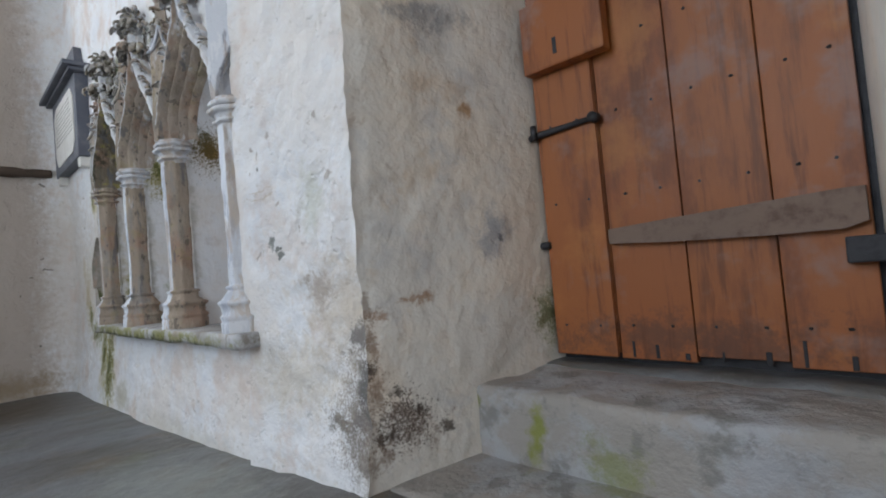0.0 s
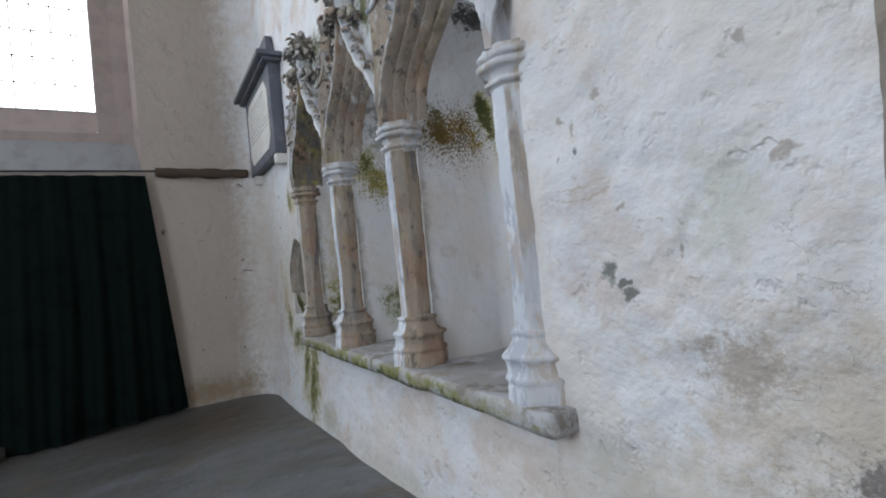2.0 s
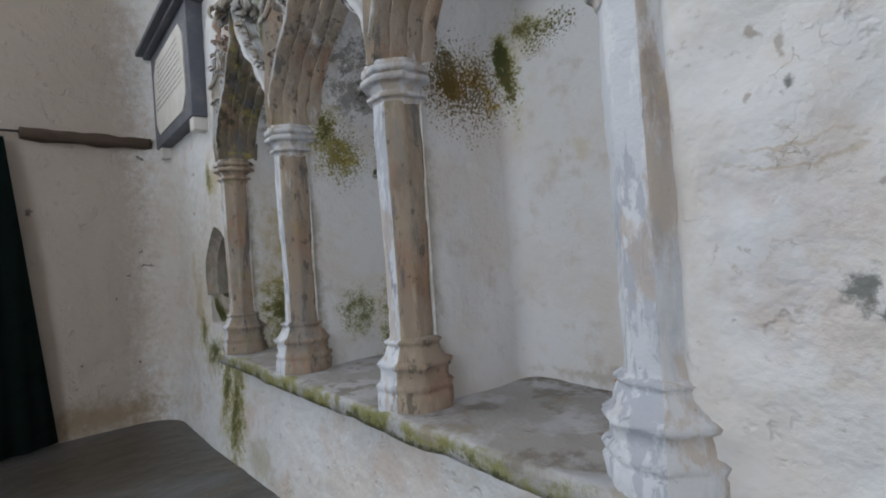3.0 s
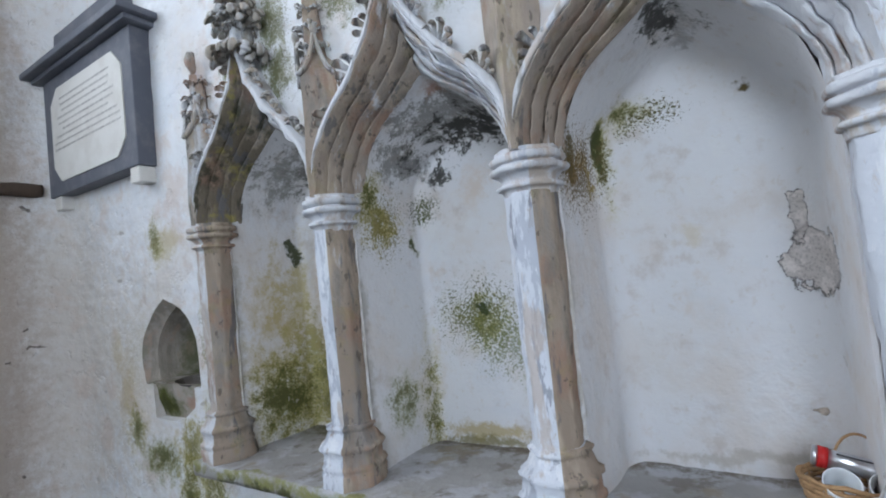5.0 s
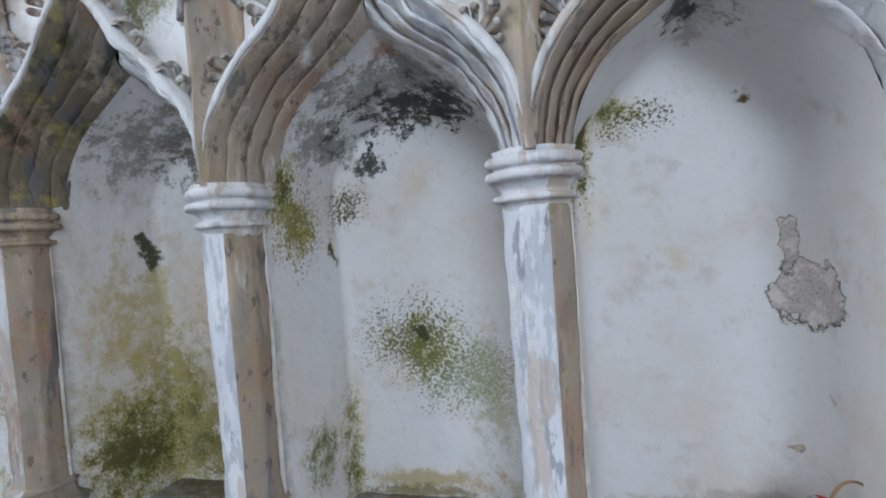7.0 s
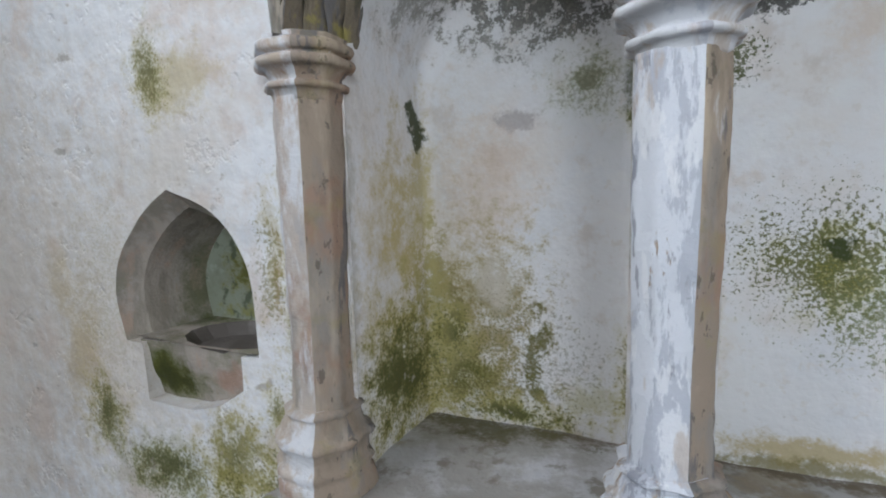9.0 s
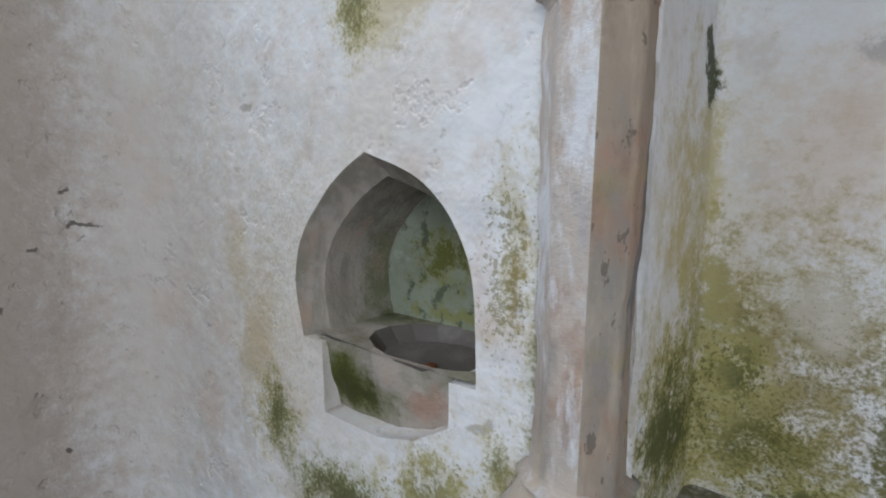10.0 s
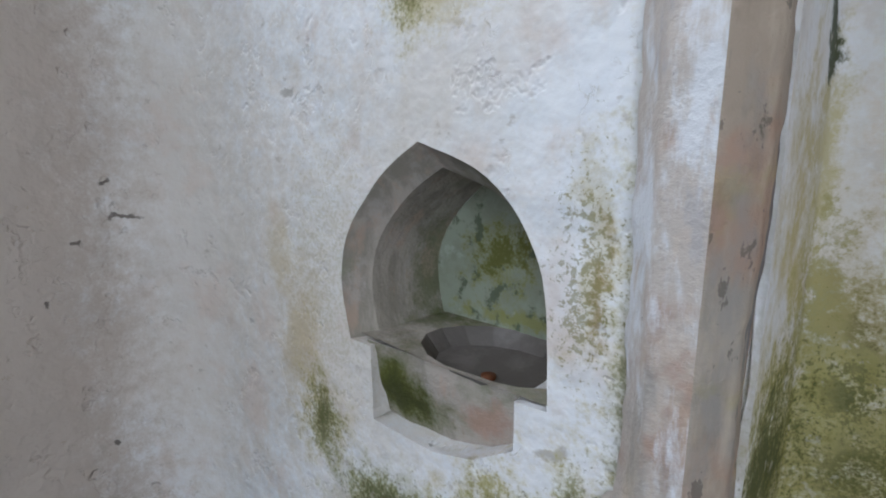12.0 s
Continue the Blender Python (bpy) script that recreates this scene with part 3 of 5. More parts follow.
    k.patches((0.6, 0.6, 0.6), 30, 0.68, 0.74, 0.5)
    k.relief(k.noise(9, 5, 0.6), 0.012).relief(k.noise(70, 4, 0.6), 0.002)
    return k.done()


def door_wood():
    k = Mix("stained_oak_board", (0.26, 0.075, 0.025), 0.5, spec=0.35, local=False)
    info = k.t.nodes.new("ShaderNodeObjectInfo")
    k.blend(k.math("MULTIPLY", info.outputs["Random"], 0.55), (0.36, 0.135, 0.04))
    k.patches((0.15, 0.05, 0.025), 2.6, 0.46, 0.64, 0.75, stretch=(1.6, 1.6, 0.5), shift=(8, 2, 1), detail=6)
    k.stain((4.3, 0.9, 0.62), (0.8, 0.3, 0.12), (0.1, 0.05, 0.035), 0.7, 0.9, 1.3)
    k.patches((0.13, 0.045, 0.02), 6, 0.5, 0.68, 0.8, stretch=(3, 3, 0.25))
    k.patches((0.45, 0.18, 0.05), 2.5, 0.52, 0.7, 0.5, shift=(2, 2, 1))
    k.patches((0.25, 0.17, 0.15), 2.2, 0.52, 0.66, 0.6, shift=(5, 2, 1))
    k.patches((0.04, 0.025, 0.02), 18, 0.7, 0.76, 0.8, stretch=(1.5, 1.5, 0.7))
    k.relief(k.noise(40, 4, 0.6, stretch=(1, 1, 0.06)), 0.003)
    return k.done()


def simple(name, colour, rough=0.7, metal=0.0, dark=None, scale=12, bump=0.002, spec=0.3):
    k = Mix(name, colour, rough, metal, spec)
    k.patches(dark or tuple(c * 0.6 for c in colour), scale, 0.45, 0.7, 0.7)
    k.relief(k.noise(scale * 4, 4, 0.6), bump)
    return k.done()


def east_material():
    k = Mix("beige_plaster", (0.46, 0.405, 0.36))
    k.patches((0.49, 0.46, 0.43), 1.4, 0.45, 0.65, 0.7)
    k.patches((0.45, 0.36, 0.28), 3.2, 0.54, 0.7, 0.5, shift=(3, 3, 0))
    k.stain((-1.74, -0.1, 1.5), (0.4, 0.4, 1.2), (0.62, 0.575, 0.53), 0.9, 0.9, 0.5)
    k.stain((-1.74, -0.3, 0.15), (0.4, 0.9, 0.2), (0.3, 0.23, 0.15), 0.8, 0.90, 0.5)
    k.patches((0.3, 0.27, 0.24), 11, 0.66, 0.74, 0.6, stretch=(1, 0.5, 1.4), shift=(3, 8, 0))
    k.relief(k.noise(5, 5, 0.6), 0.03).relief(k.noise(18, 5, 0.6), 0.01)
    return k.done()


WALL, REVEAL, NICHE, EASTWALL = wall_material(), reveal_material(), niche_material(), east_material()
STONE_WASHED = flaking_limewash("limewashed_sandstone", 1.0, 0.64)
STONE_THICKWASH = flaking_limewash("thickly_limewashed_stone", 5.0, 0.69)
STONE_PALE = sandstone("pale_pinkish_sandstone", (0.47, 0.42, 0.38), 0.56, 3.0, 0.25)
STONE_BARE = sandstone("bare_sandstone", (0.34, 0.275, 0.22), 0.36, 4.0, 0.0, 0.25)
STONE_ARCH = sandstone("worn_arch_stone", (0.37, 0.31, 0.26), 0.44, 8.0, 0.0, 0.2)
STONE_LICHEN = sandstone("lichened_sandstone", (0.19, 0.16, 0.12), 0.32, 6.0, 0.0, 0.85)
STONE_LIMED = sandstone("limed_moulding_stone", (0.6, 0.595, 0.6), 0.62, 12.0, 0.5)
STONE_CARVED = sandstone("carved_sandstone", (0.38, 0.36, 0.33), 0.52, 9.0, 0.0, 0.3)
FLOOR, STEP, SLAB, OAK = floor_material(), step_material(), slab_material(), door_wood()
RAILWOOD = simple("weathered_rail_wood", (0.2, 0.14, 0.11), 0.7, dark=(0.1, 0.06, 0.045), scale=14)
IRON = simple("old_iron", (0.05, 0.05, 0.055), 0.6, 0.6, scale=20)
CLOTH = simple("dark_green_cloth", (0.006, 0.011, 0.01), 1.0, dark=(0.003, 0.005, 0.005), scale=5, bump=0.001, spec=0.05)
TIMBER = simple("old_dark_timber", (0.09, 0.065, 0.05), 0.8, dark=(0.06, 0.045, 0.035), scale=8, bump=0.006)
SLATE = simple("blue_grey_slate", (0.12, 0.13, 0.16), 0.55, dark=(0.2, 0.2, 0.22), scale=6)
MARBLE = simple("white_marble", (0.72, 0.71, 0.68), 0.5, dark=(0.6, 0.58, 0.54), scale=4, bump=0.0005)
INK = simple("faded_lettering", (0.5, 0.49, 0.47), 0.7)
JAMB = simple("window_dressed_stone", (0.4, 0.33, 0.31), 0.85, dark=(0.3, 0.25, 0.23), scale=6)
PLAIN = simple("plain_limewash", (0.68, 0.66, 0.62), 0.9, dark=(0.58, 0.54, 0.48), scale=1.5, bump=0.004)
WOODCEIL = simple("roof_boards", (0.2, 0.13, 0.08), 0.8, scale=3)
SILLGREY = simple("grey_sill_plaster", (0.3, 0.3, 0.31), 0.8, dark=(0.2, 0.2, 0.21), scale=5)
DARKSLAB = simple("dark_damp_slab", (0.07, 0.07, 0.065), 0.7, dark=(0.04, 0.04, 0.04), scale=7)
LEAD = simple("window_lead", (0.1, 0.1, 0.11), 0.6, 0.5)


# ---- geometry helpers ----
def fbm(x, y, z, scale, octaves=4, seed=0):
    """Smooth value noise of numpy arrays, about -1 to 1."""
    total, amp, norm = 0.0, 1.0, 0.0
    for o in range(octaves):
        p = [np.asarray(c, float) * scale * 2 ** o + 17.3 * (o + seed + i) for i, c in enumerate((x, y, z))]
        p = np.broadcast_arrays(*p)
        i0 = [np.floor(c).astype(np.int64) for c in p]
        f = [c - np.floor(c) for c in p]
        f = [c * c * (3 - 2 * c) for c in f]
        v = 0.0
        for a in (0, 1):
            for b in (0, 1):
                for c in (0, 1):
                    h = (i0[0] + a) * 73856093 ^ (i0[1] + b) * 19349663 ^ (i0[2] + c) * 83492791
                    h = (h * 2654435761 % 4294967296) ^ (h >> 7)
                    r = (h * 40503 % 65536) / 32768.0 - 1.0
                    v = v + r * (f[0] if a else 1 - f[0]) * (f[1] if b else 1 - f[1]) * (f[2] if c else 1 - f[2])
        total, norm, amp = total + v * amp, norm + amp, amp * 0.5
    return total / norm * 1.6


def mesh_ob(name, verts, faces, mats, parent=None, smooth=True, indices=None):
    me = bpy.data.meshes.new(name)
    me.from_pydata([tuple(v) for v in verts], [], faces)
    for m in (mats if isinstance(mats, (list, tuple)) else [mats]):
        me.materials.append(m)
    me.polygons.foreach_set("use_smooth", [smooth] * len(me.polygons))
    if indices is not None:
        me.polygons.foreach_set("material_index", indices)
    me.update()
    ob = new(name, me)
    ob.parent = parent
    return ob


def part(name, bm, mat, parent, label="", smooth=False):
    me = bpy.data.meshes.new(name)
    bmesh.ops.recalc_face_normals(bm, faces=bm.faces)
    bm.to_mesh(me)
    bm.free()
    me.materials.append(mat)
    me.polygons.foreach_set("use_smooth", [smooth] * len(me.polygons))
    ob = new(name, me)
    ob.parent = parent
    return tagged(ob, label) if label else ob


def box(bm, x0, x1, y0, y1, z0, z1, bevel=0.0):
    r = bmesh.ops.create_cube(bm, size=1)
    for v in r["verts"]:
        v.co = Vector(((x0 + x1) / 2 + v.co.x * (x1 - x0), (y0 + y1) / 2 + v.co.y * (y1 - y0), (z0 + z1) / 2 + v.co.z * (z1 - z0)))
    if bevel:
        edges = list({e for v in r["verts"] for e in v.link_edges})
        bmesh.ops.bevel(bm, geom=edges, offset=bevel, segments=2, affect="EDGES", profile=0.6)
    return bm


def tube(points, radii, sides=8, caps=True):
    """A bmesh tube through points."""
    bm = bmesh.new()
    rings = []
    pts = [Vector(p) for p in points]
    for i, p in enumerate(pts):
        d = (pts[min(i + 1, len(pts) - 1)] - pts[max(i - 1, 0)]).normalized()
        side = d.cross(Vector((0, 0, 1)))
        side = side.normalized() if side.length > 0.05 else Vector((1, 0, 0))
        up = side.cross(d).normalized()
        r = radii[i] if isinstance(radii, (list, tuple)) else radii
        rings.append([bm.verts.new(p + side * r * math.cos(6.2832 * k / sides) + up * r * math.sin(6.2832 * k / sides)) for k in range(sides)])
    for a, b in zip(rings, rings[1:]):
        for k in range(sides):
            bm.faces.new((a[k], a[(k + 1) % sides], b[(k + 1) % sides], b[k]))
    if caps:
        bm.faces.new(rings[0][::-1])
        bm.faces.new(rings[-1])
    return bm


def thing(name, label, category, where=(0, 0, 0), group=""):
    ob = new(name)
    ob.empty_display_size = 0.1
    ob.location = where
    return tagged(ob, label, category, group)


class Sheet:
    """Collects grids of quads into one mesh."""

    def __init__(self):
        self.v, self.f, self.m = [], [], []

    def grid(self, p, index=0, flip=False):
        """p: array (rows, columns, 3)."""
        r, c = p.shape[:2]
        base = len(self.v)
        self.v.extend(p.reshape(-1, 3).tolist())
        for i in range(r - 1):
            for j in range(c - 1):
                a = base + i * c + j
                q = (a, a + 1, a + c + 1, a + c)
                self.f.append(q[::-1] if flip else q)
                self.m.append(index)

    def ob(self, name, mats, parent=None, smooth=True):
        return mesh_ob(name, self.v, self.f, mats, parent, smooth, self.m)


def floor_z(x, y=0.0):
    return np.interp(x, [EAST, -0.5, 1.2, 2.9, 3.5], [0.0, 0.02, 0.06, 0.14, 0.185]) + np.minimum(np.asarray(y) + 0.1, 0) * np.clip((np.asarray(x) - 1.5) / 2, 0, 1) * 0.1


# ---- the south wall ----
COLS = [0.0, 0.835, 1.706, 2.57]
SEAT, SPRING = 0.74, 1.88
ARRIS = 3.50
HOOD = [(1.0, 1.88), (0.975, 1.96), (0.92, 2.04), (0.82, 2.115), (0.66, 2.195), (0.455, 2.275), (0.29, 2.37), (0.18, 2.44), (0.10, 2.52), (0.045, 2.60), (0.0, 2.70)]
INNER = [(0.80, 1.88), (0.77, 1.95), (0.715, 2.02), (0.62, 2.085), (0.50, 2.14), (0.34, 2.19), (0.19, 2.235), (0.12, 2.26), (0.07, 2.275), (0.03, 2.288), (0.0, 2.295)]
BACKS = [[(0.775, 1.880), (0.76, 1.945), (0.62, 2.035), (0.47, 2.085), (0.33, 2.110), (0.2, 2.120), (0.1, 2.125), (0.05, 2.127), (0, 2.127)],
         [(0.775, 1.880), (0.76, 1.945), (0.62, 2.035), (0.47, 2.085), (0.33, 2.110), (0.2, 2.120), (0.1, 2.125), (0.05, 2.127), (0, 2.127)],
         [(0.775, 1.880), (0.76, 1.955), (0.62, 2.035), (0.47, 2.105), (0.33, 2.160), (0.2, 2.205), (0.1, 2.230), (0.05, 2.240), (0, 2.245)]]


def curve(points, n):
    """n + 1 smooth places along a line of points, as an array."""
    p = np.array(points, float)
    s = np.linspace(0, len(p) - 1, n + 1)
    out = []
    for v in s:
        i = min(int(v), len(p) - 2)
        f = v - i
        a, b, c, d = p[max(i - 1, 0)], p[i], p[i + 1], p[min(i + 2, len(p) - 1)]
        out.append(0.5 * ((2 * b) + (c - a) * f + (2 * a - 5 * b + 4 * c - d) * f * f + (3 * b - a - 3 * c + d) * f ** 3))
    return np.array(out)


def face_y(x, z):
    """The uneven face of the south wall; its foot swells outwards."""
    x, z = np.asarray(x, float), np.asarray(z, float)
    lump = fbm(x, 0, z, 1.3, 3, 2) * 0.016 + fbm(x, 0, z, 7, 4, 5) * 0.012 * np.clip((x - 1.5) / 1.5, 0.35, 1) + fbm(x, 0, z, 15, 3, 6) * 0.007 * np.clip((x - 2.5) / 0.3, 0.15, 1)
    r = 0.3 + 0.05 * fbm(0, 0, z, 1.5, 3, 5)
    u = np.clip((x - EAST) / r, 0, 1)
    foot = -r * (1 - np.sqrt(np.clip(1 - (1 - u) ** 2, 0, 1))) - 0.07 * np.clip((0.75 - z) / 0.75, 0, 1) ** 1.5
    foot = foot - 0.045 * np.clip((x - COLS[3] - 0.03) / 0.05, 0, 1) * np.clip((2.98 - x) / 0.35, 0, 1)
    return foot + lump


def arris_shift(z):
    """The worn corner of the doorway stands back a little at half height."""
    return -0.032 * np.exp(-((np.asarray(z) - 0.95) / 0.5) ** 2)


def wall_sheet(s, xs, zlo, zhi, rows):
    xs = np.asarray(xs, float)
    zlo = np.broadcast_to(zlo, xs.shape)
    zhi = np.broadcast_to(zhi, xs.shape)
    t = np.linspace(0, 1, rows + 1)[:, None]
    x = np.broadcast_to(xs, (rows + 1, len(xs)))
    z = zlo + (zhi - zlo) * t
    lean = arris_shift(z) * np.clip((x - 3.1) / (ARRIS - 3.1), 0, 1) * (x <= ARRIS)
    s.grid(np.stack([x + lean, face_y(x, z), z], -1), flip=False)


PISC_L = [(-0.696, 0.862), (-0.704, 1.052), (-0.782, 1.051), (-0.806, 1.14), (-0.812, 1.24), (-0.775, 1.345), (-0.692, 1.44), (-0.62, 1.495), (-0.545, 1.537)]
PISC_R = [(-0.286, 0.95), (-0.287, 1.052), (-0.217, 1.056), (-0.222, 1.16), (-0.233, 1.268), (-0.26, 1.345), (-0.315, 1.425), (-0.398, 1.487), (-0.545, 1.537)]
PISC_FOOT = [(-0.38, 0.89), (-0.495, 0.858), (-0.6, 0.86)]


def south_wall():
    s = Sheet()
    step = 0.02
    cols = lambda a, b: np.linspace(a, b, max(2, int(round((b - a) / step)) + 1))
    xl, xr, zb, zt = -0.88, -0.14, 0.80, 1.62
    bend = np.concatenate([EAST + 0.34 * (1 - np.cos(np.linspace(0, 1.4, 20))), cols(EAST + 0.3, xl)])
    wall_sheet(s, bend, floor_z(bend) - 0.05, TOP, 300)
    mid = cols(xl, xr)
    wall_sheet(s, mid, floor_z(mid) - 0.05, zb, 45)
    wall_sheet(s, mid, zt, TOP, 200)
    wall_sheet(s, cols(xr, 0.0), floor_z(cols(xr, 0.0)) - 0.05, TOP, 300)
    # round the basin niche: rings from a rectangle to the opening's outline
    left, right = np.array(PISC_L), np.array(PISC_R)
    outline = np.concatenate([left[:3], curve(left[2:], 18)[1:], curve(right[2:], 18)[::-1][1:], right[:2][::-1], PISC_FOOT, left[:1]])
    dense = []
    for a, b in zip(outline, outline[1:]):
        for f in np.linspace(0, 1, 4)[:-1]:
            dense.append(a + (b - a) * f)
    dense = np.array(dense + [outline[-1]])
    c = np.array([-0.5, 1.2])
    d = dense - c
    k = np.minimum(np.abs(np.where(d[:, 0] < 0, (xl - c[0]), (xr - c[0])) / np.where(np.abs(d[:, 0]) < 1e-6, 1e-6, d[:, 0])),
                   np.abs(np.where(d[:, 1] < 0, (zb - c[1]), (zt - c[1])) / np.where(np.abs(d[:, 1]) < 1e-6, 1e-6, d[:, 1])))
    rim = c + d * k[:, None]
    t = np.linspace(0, 1, 8)[:, None, None]
    p = dense[None] + (rim - dense)[None] * t
    s.grid(np.stack([p[..., 0], face_y(p[..., 0], p[..., 1]), p[..., 1]], -1), flip=True)
    u = np.linspace(0, 1, 5)[:, None]
    s.grid(np.stack([dense[None, :, 0] + 0 * u, face_y(dense[:, 0], dense[:, 1])[None] * (1 - u) + 0.14 * u, dense[None, :, 1] + 0 * u], -1))
    # corners of that rectangle
    for cx in (xl, xr):
        for cz in (zb, zt):
            near = rim[np.argsort(np.hypot(rim[:, 0] - cx, rim[:, 1] - cz))[:4]]
            vx = near[np.abs(near[:, 0] - cx) < 1e-4]
            vz = near[np.abs(near[:, 1] - cz) < 1e-4]
            if len(vx) and len(vz):
                pts = [(cx, cz), tuple(vx[0]), tuple(vz[0])]
                base = len(s.v)
                s.v.extend([(a, float(face_y(a, b)), b) for a, b in pts])
                s.f.append((base, base + 1, base + 2))
                s.m.append(0)
    # below the seat and above the arches
    run = cols(0.0, COLS[3])
    wall_sheet(s, run, floor_z(run) - 0.05, 0.70, 32)
    for a, b in zip(COLS, COLS[1:]):
        h = curve(HOOD, 16)
        half, centre = (b - a) / 2, (a + b) / 2
        side = cols(a, b)
        z = np.interp(np.abs(side - centre) / half, h[::-1, 0], h[::-1, 1])
        wall_sheet(s, side, z - 0.03, TOP, 160)
    wall_sheet(s, cols(COLS[3], ARRIS), floor_z(cols(COLS[3], ARRIS)) - 0.05, TOP, 300)
    # beyond the door
    wall_sheet(s, np.linspace(4.96, WEST, 60), 0.0, TOP, 80)
    wall_sheet(s, np.linspace(ARRIS, 4.96, 60), 2.9, TOP, 60)
    return tagged(s.ob("wall_south", [WALL]), "whitewashed uneven rubble wall with worn plaster and green damp stains", "wall", kind="structure")


south_wall()


def door_recess():
    """The splayed sides, head and floor of the deep doorway."""
    s = Sheet()
    z = np.linspace(0.05, 2.9, 120)[:, None]
    u = np.linspace(0, 1, 50)[None]
    y0 = face_y(ARRIS, z)
    y = y0 + (1.05 - y0) * u + 0 * z
    x = ARRIS + arris_shift(z) * (1 - u) ** 3 + 0.235 * (y / 0.9) * np.clip(u * 20, 0, 1) + fbm(0, y, z, 2.0, 4, 9) * 0.014 * np.sin(np.pi * np.clip(u, 0, 1)) ** 0.5
    s.grid(np.stack([x, y, z + 0 * u], -1), flip=True)
    y1 = face_y(4.96, z)
    yb = y1 + (1.05 - y1) * u + 0 * z
    s.grid(np.stack([4.96 - 0.08 * u + 0 * z, yb, z + 0 * u], -1))
    xx = np.linspace(ARRIS, 4.96, 20)[None]
    yy = np.linspace(-0.02, 1.05, 20)[:, None]
    s.grid(np.stack([xx + 0 * yy, yy + 0 * xx, 2.9 + 0 * xx + 0 * yy], -1))
    tagged(s.ob("wall_doorway", [REVEAL]), "splayed doorway side with stained grey old plaster", "wall", kind="structure")


door_recess()


def wall_core():
    """The thickness of the wall behind the bays and the basin: unseen blocks against light leaks."""
    bm = bmesh.new()
    for x0, x1, y0, z0, z1 in ((EAST - 0.3, ARRIS + 0.1, 0.52, -0.1, TOP), (ARRIS + 0.1, 4.9, 1.2, 2.95, TOP), (EAST - 0.3, -1.0, 0.2, -0.1, TOP)):
        box(bm, x0, x1, y0, 1.15 if y0 < 1 else 1.4, z0, z1)
    tagged(part("wall_core", bm, PLAIN, None), "unseen inner thickness of the rubble wall, added against light leaks", "wall", kind="structure")


wall_core()


# ---- floor, steps ----
def floor():
    s = Sheet()
    x = np.linspace(EAST, WEST, 340)[None]
    y = np.linspace(NORTH, 0.5, 200)[:, None]
    z = floor_z(x, y) + fbm(x, y, 0, 1.1, 3, 4) * 0.006
    s.grid(np.stack([x + 0 * y, y + 0 * x, z], -1))
    tagged(s.ob("floor", [FLOOR]), "worn grey stone floor with damp sheen", "floor", kind="structure")


floor()


def ledger():
    bm = bmesh.new()
    z = float(floor_z(2.75, -0.8))
    q = [(2.64, -0.455), (2.90, -0.50), (2.86, -1.45), (2.58, -1.42)]
    lo = [bm.verts.new((x, y, z - 0.02)) for x, y in q]
    hi = [bm.verts.new((x, y, z + 0.03)) for x, y in q]
    bm.faces.new(hi)
    for k in range(4):
        bm.faces.new((lo[k], lo[(k + 1) % 4], hi[(k + 1) % 4], hi[k]))
    tagged(part('floor_slab', bm, DARKSLAB, None), 'dark grey flat stone slab let into the floor', 'floor slab', kind='structure')


ledger()


def rough_block(name, x0, x1, y0, y1, z0, z1, mat, parent=None, rough=0.01, seed=1, cell=0.04, round_=0.02):
    """A worn stone block with uneven faces and rounded edges."""
    nx, ny, nz = (max(2, int((b - a) / cell)) for a, b in ((x0, x1), (y0, y1), (z0, z1)))
    bm = bmesh.new()
    lookup = {}

    def vert(i, j, k):
        if (i, j, k) not in lookup:
            p = np.array([x0 + (x1 - x0) * i / nx, y0 + (y1 - y0) * j / ny, z0 + (z1 - z0) * k / nz])
            c = np.array([(x0 + x1) / 2, (y0 + y1) / 2, (z0 + z1) / 2])
            h = np.array([(x1 - x0) / 2, (y1 - y0) / 2, (z1 - z0) / 2])
            q = np.clip(p - c, -(h - round_), h - round_)
            d = p - c - q
            n = np.linalg.norm(d)
            if n > 1e-9:
                p = c + q + d / n * round_
            lookup[(i, j, k)] = bm.verts.new(p)
        return lookup[(i, j, k)]

    for a, b, fixed, n, m, top in ((0, 1, 2, nx, ny, nz), (0, 2, 1, nx, nz, ny), (1, 2, 0, ny, nz, nx)):
        for side in (0, top):
            for i in range(n):
                for j in range(m):
                    q = []
                    for u, v in ((i, j), (i + 1, j), (i + 1, j + 1), (i, j + 1)):
                        idx = [0, 0, 0]
                        idx[a], idx[b], idx[fixed] = u, v, side
                        q.append(vert(*idx))
                    bm.faces.new(q)
    bm.verts.index_update()
    co = np.array([v.co for v in bm.verts])
    for axis in range(3):
        off = fbm(co[:, 0], co[:, 1], co[:, 2], 6, 4, seed + axis * 3) * rough
        co[:, axis] += off
    for v, p in zip(bm.verts, co):
        v.co = p
    return part(name, bm, mat, parent, smooth=True)


tagged(rough_block("doorway_step", 3.6, 5.0, 0.44, 1.15, 0.1, 0.475, STEP, rough=0.016, seed=3, cell=0.03, round_=0.025),
       "worn grey stone step with green moss below the door", "step", kind="structure")
tagged(rough_block("doorway_sill", 3.7, 4.95, 0.82, 1.1, 0.42, 0.5, FLOOR, rough=0.008, seed=5, round_=0.012),
       "low damp stone sill under the door", "door sill", kind="structure")
tagged(rough_block("threshold_slab", 3.52, 4.98, 0.03, 0.5, 0.05, 0.2, STEP, rough=0.008, seed=8, round_=0.015),
       "flat worn stone slab before the doorway step", "threshold", kind="structure")


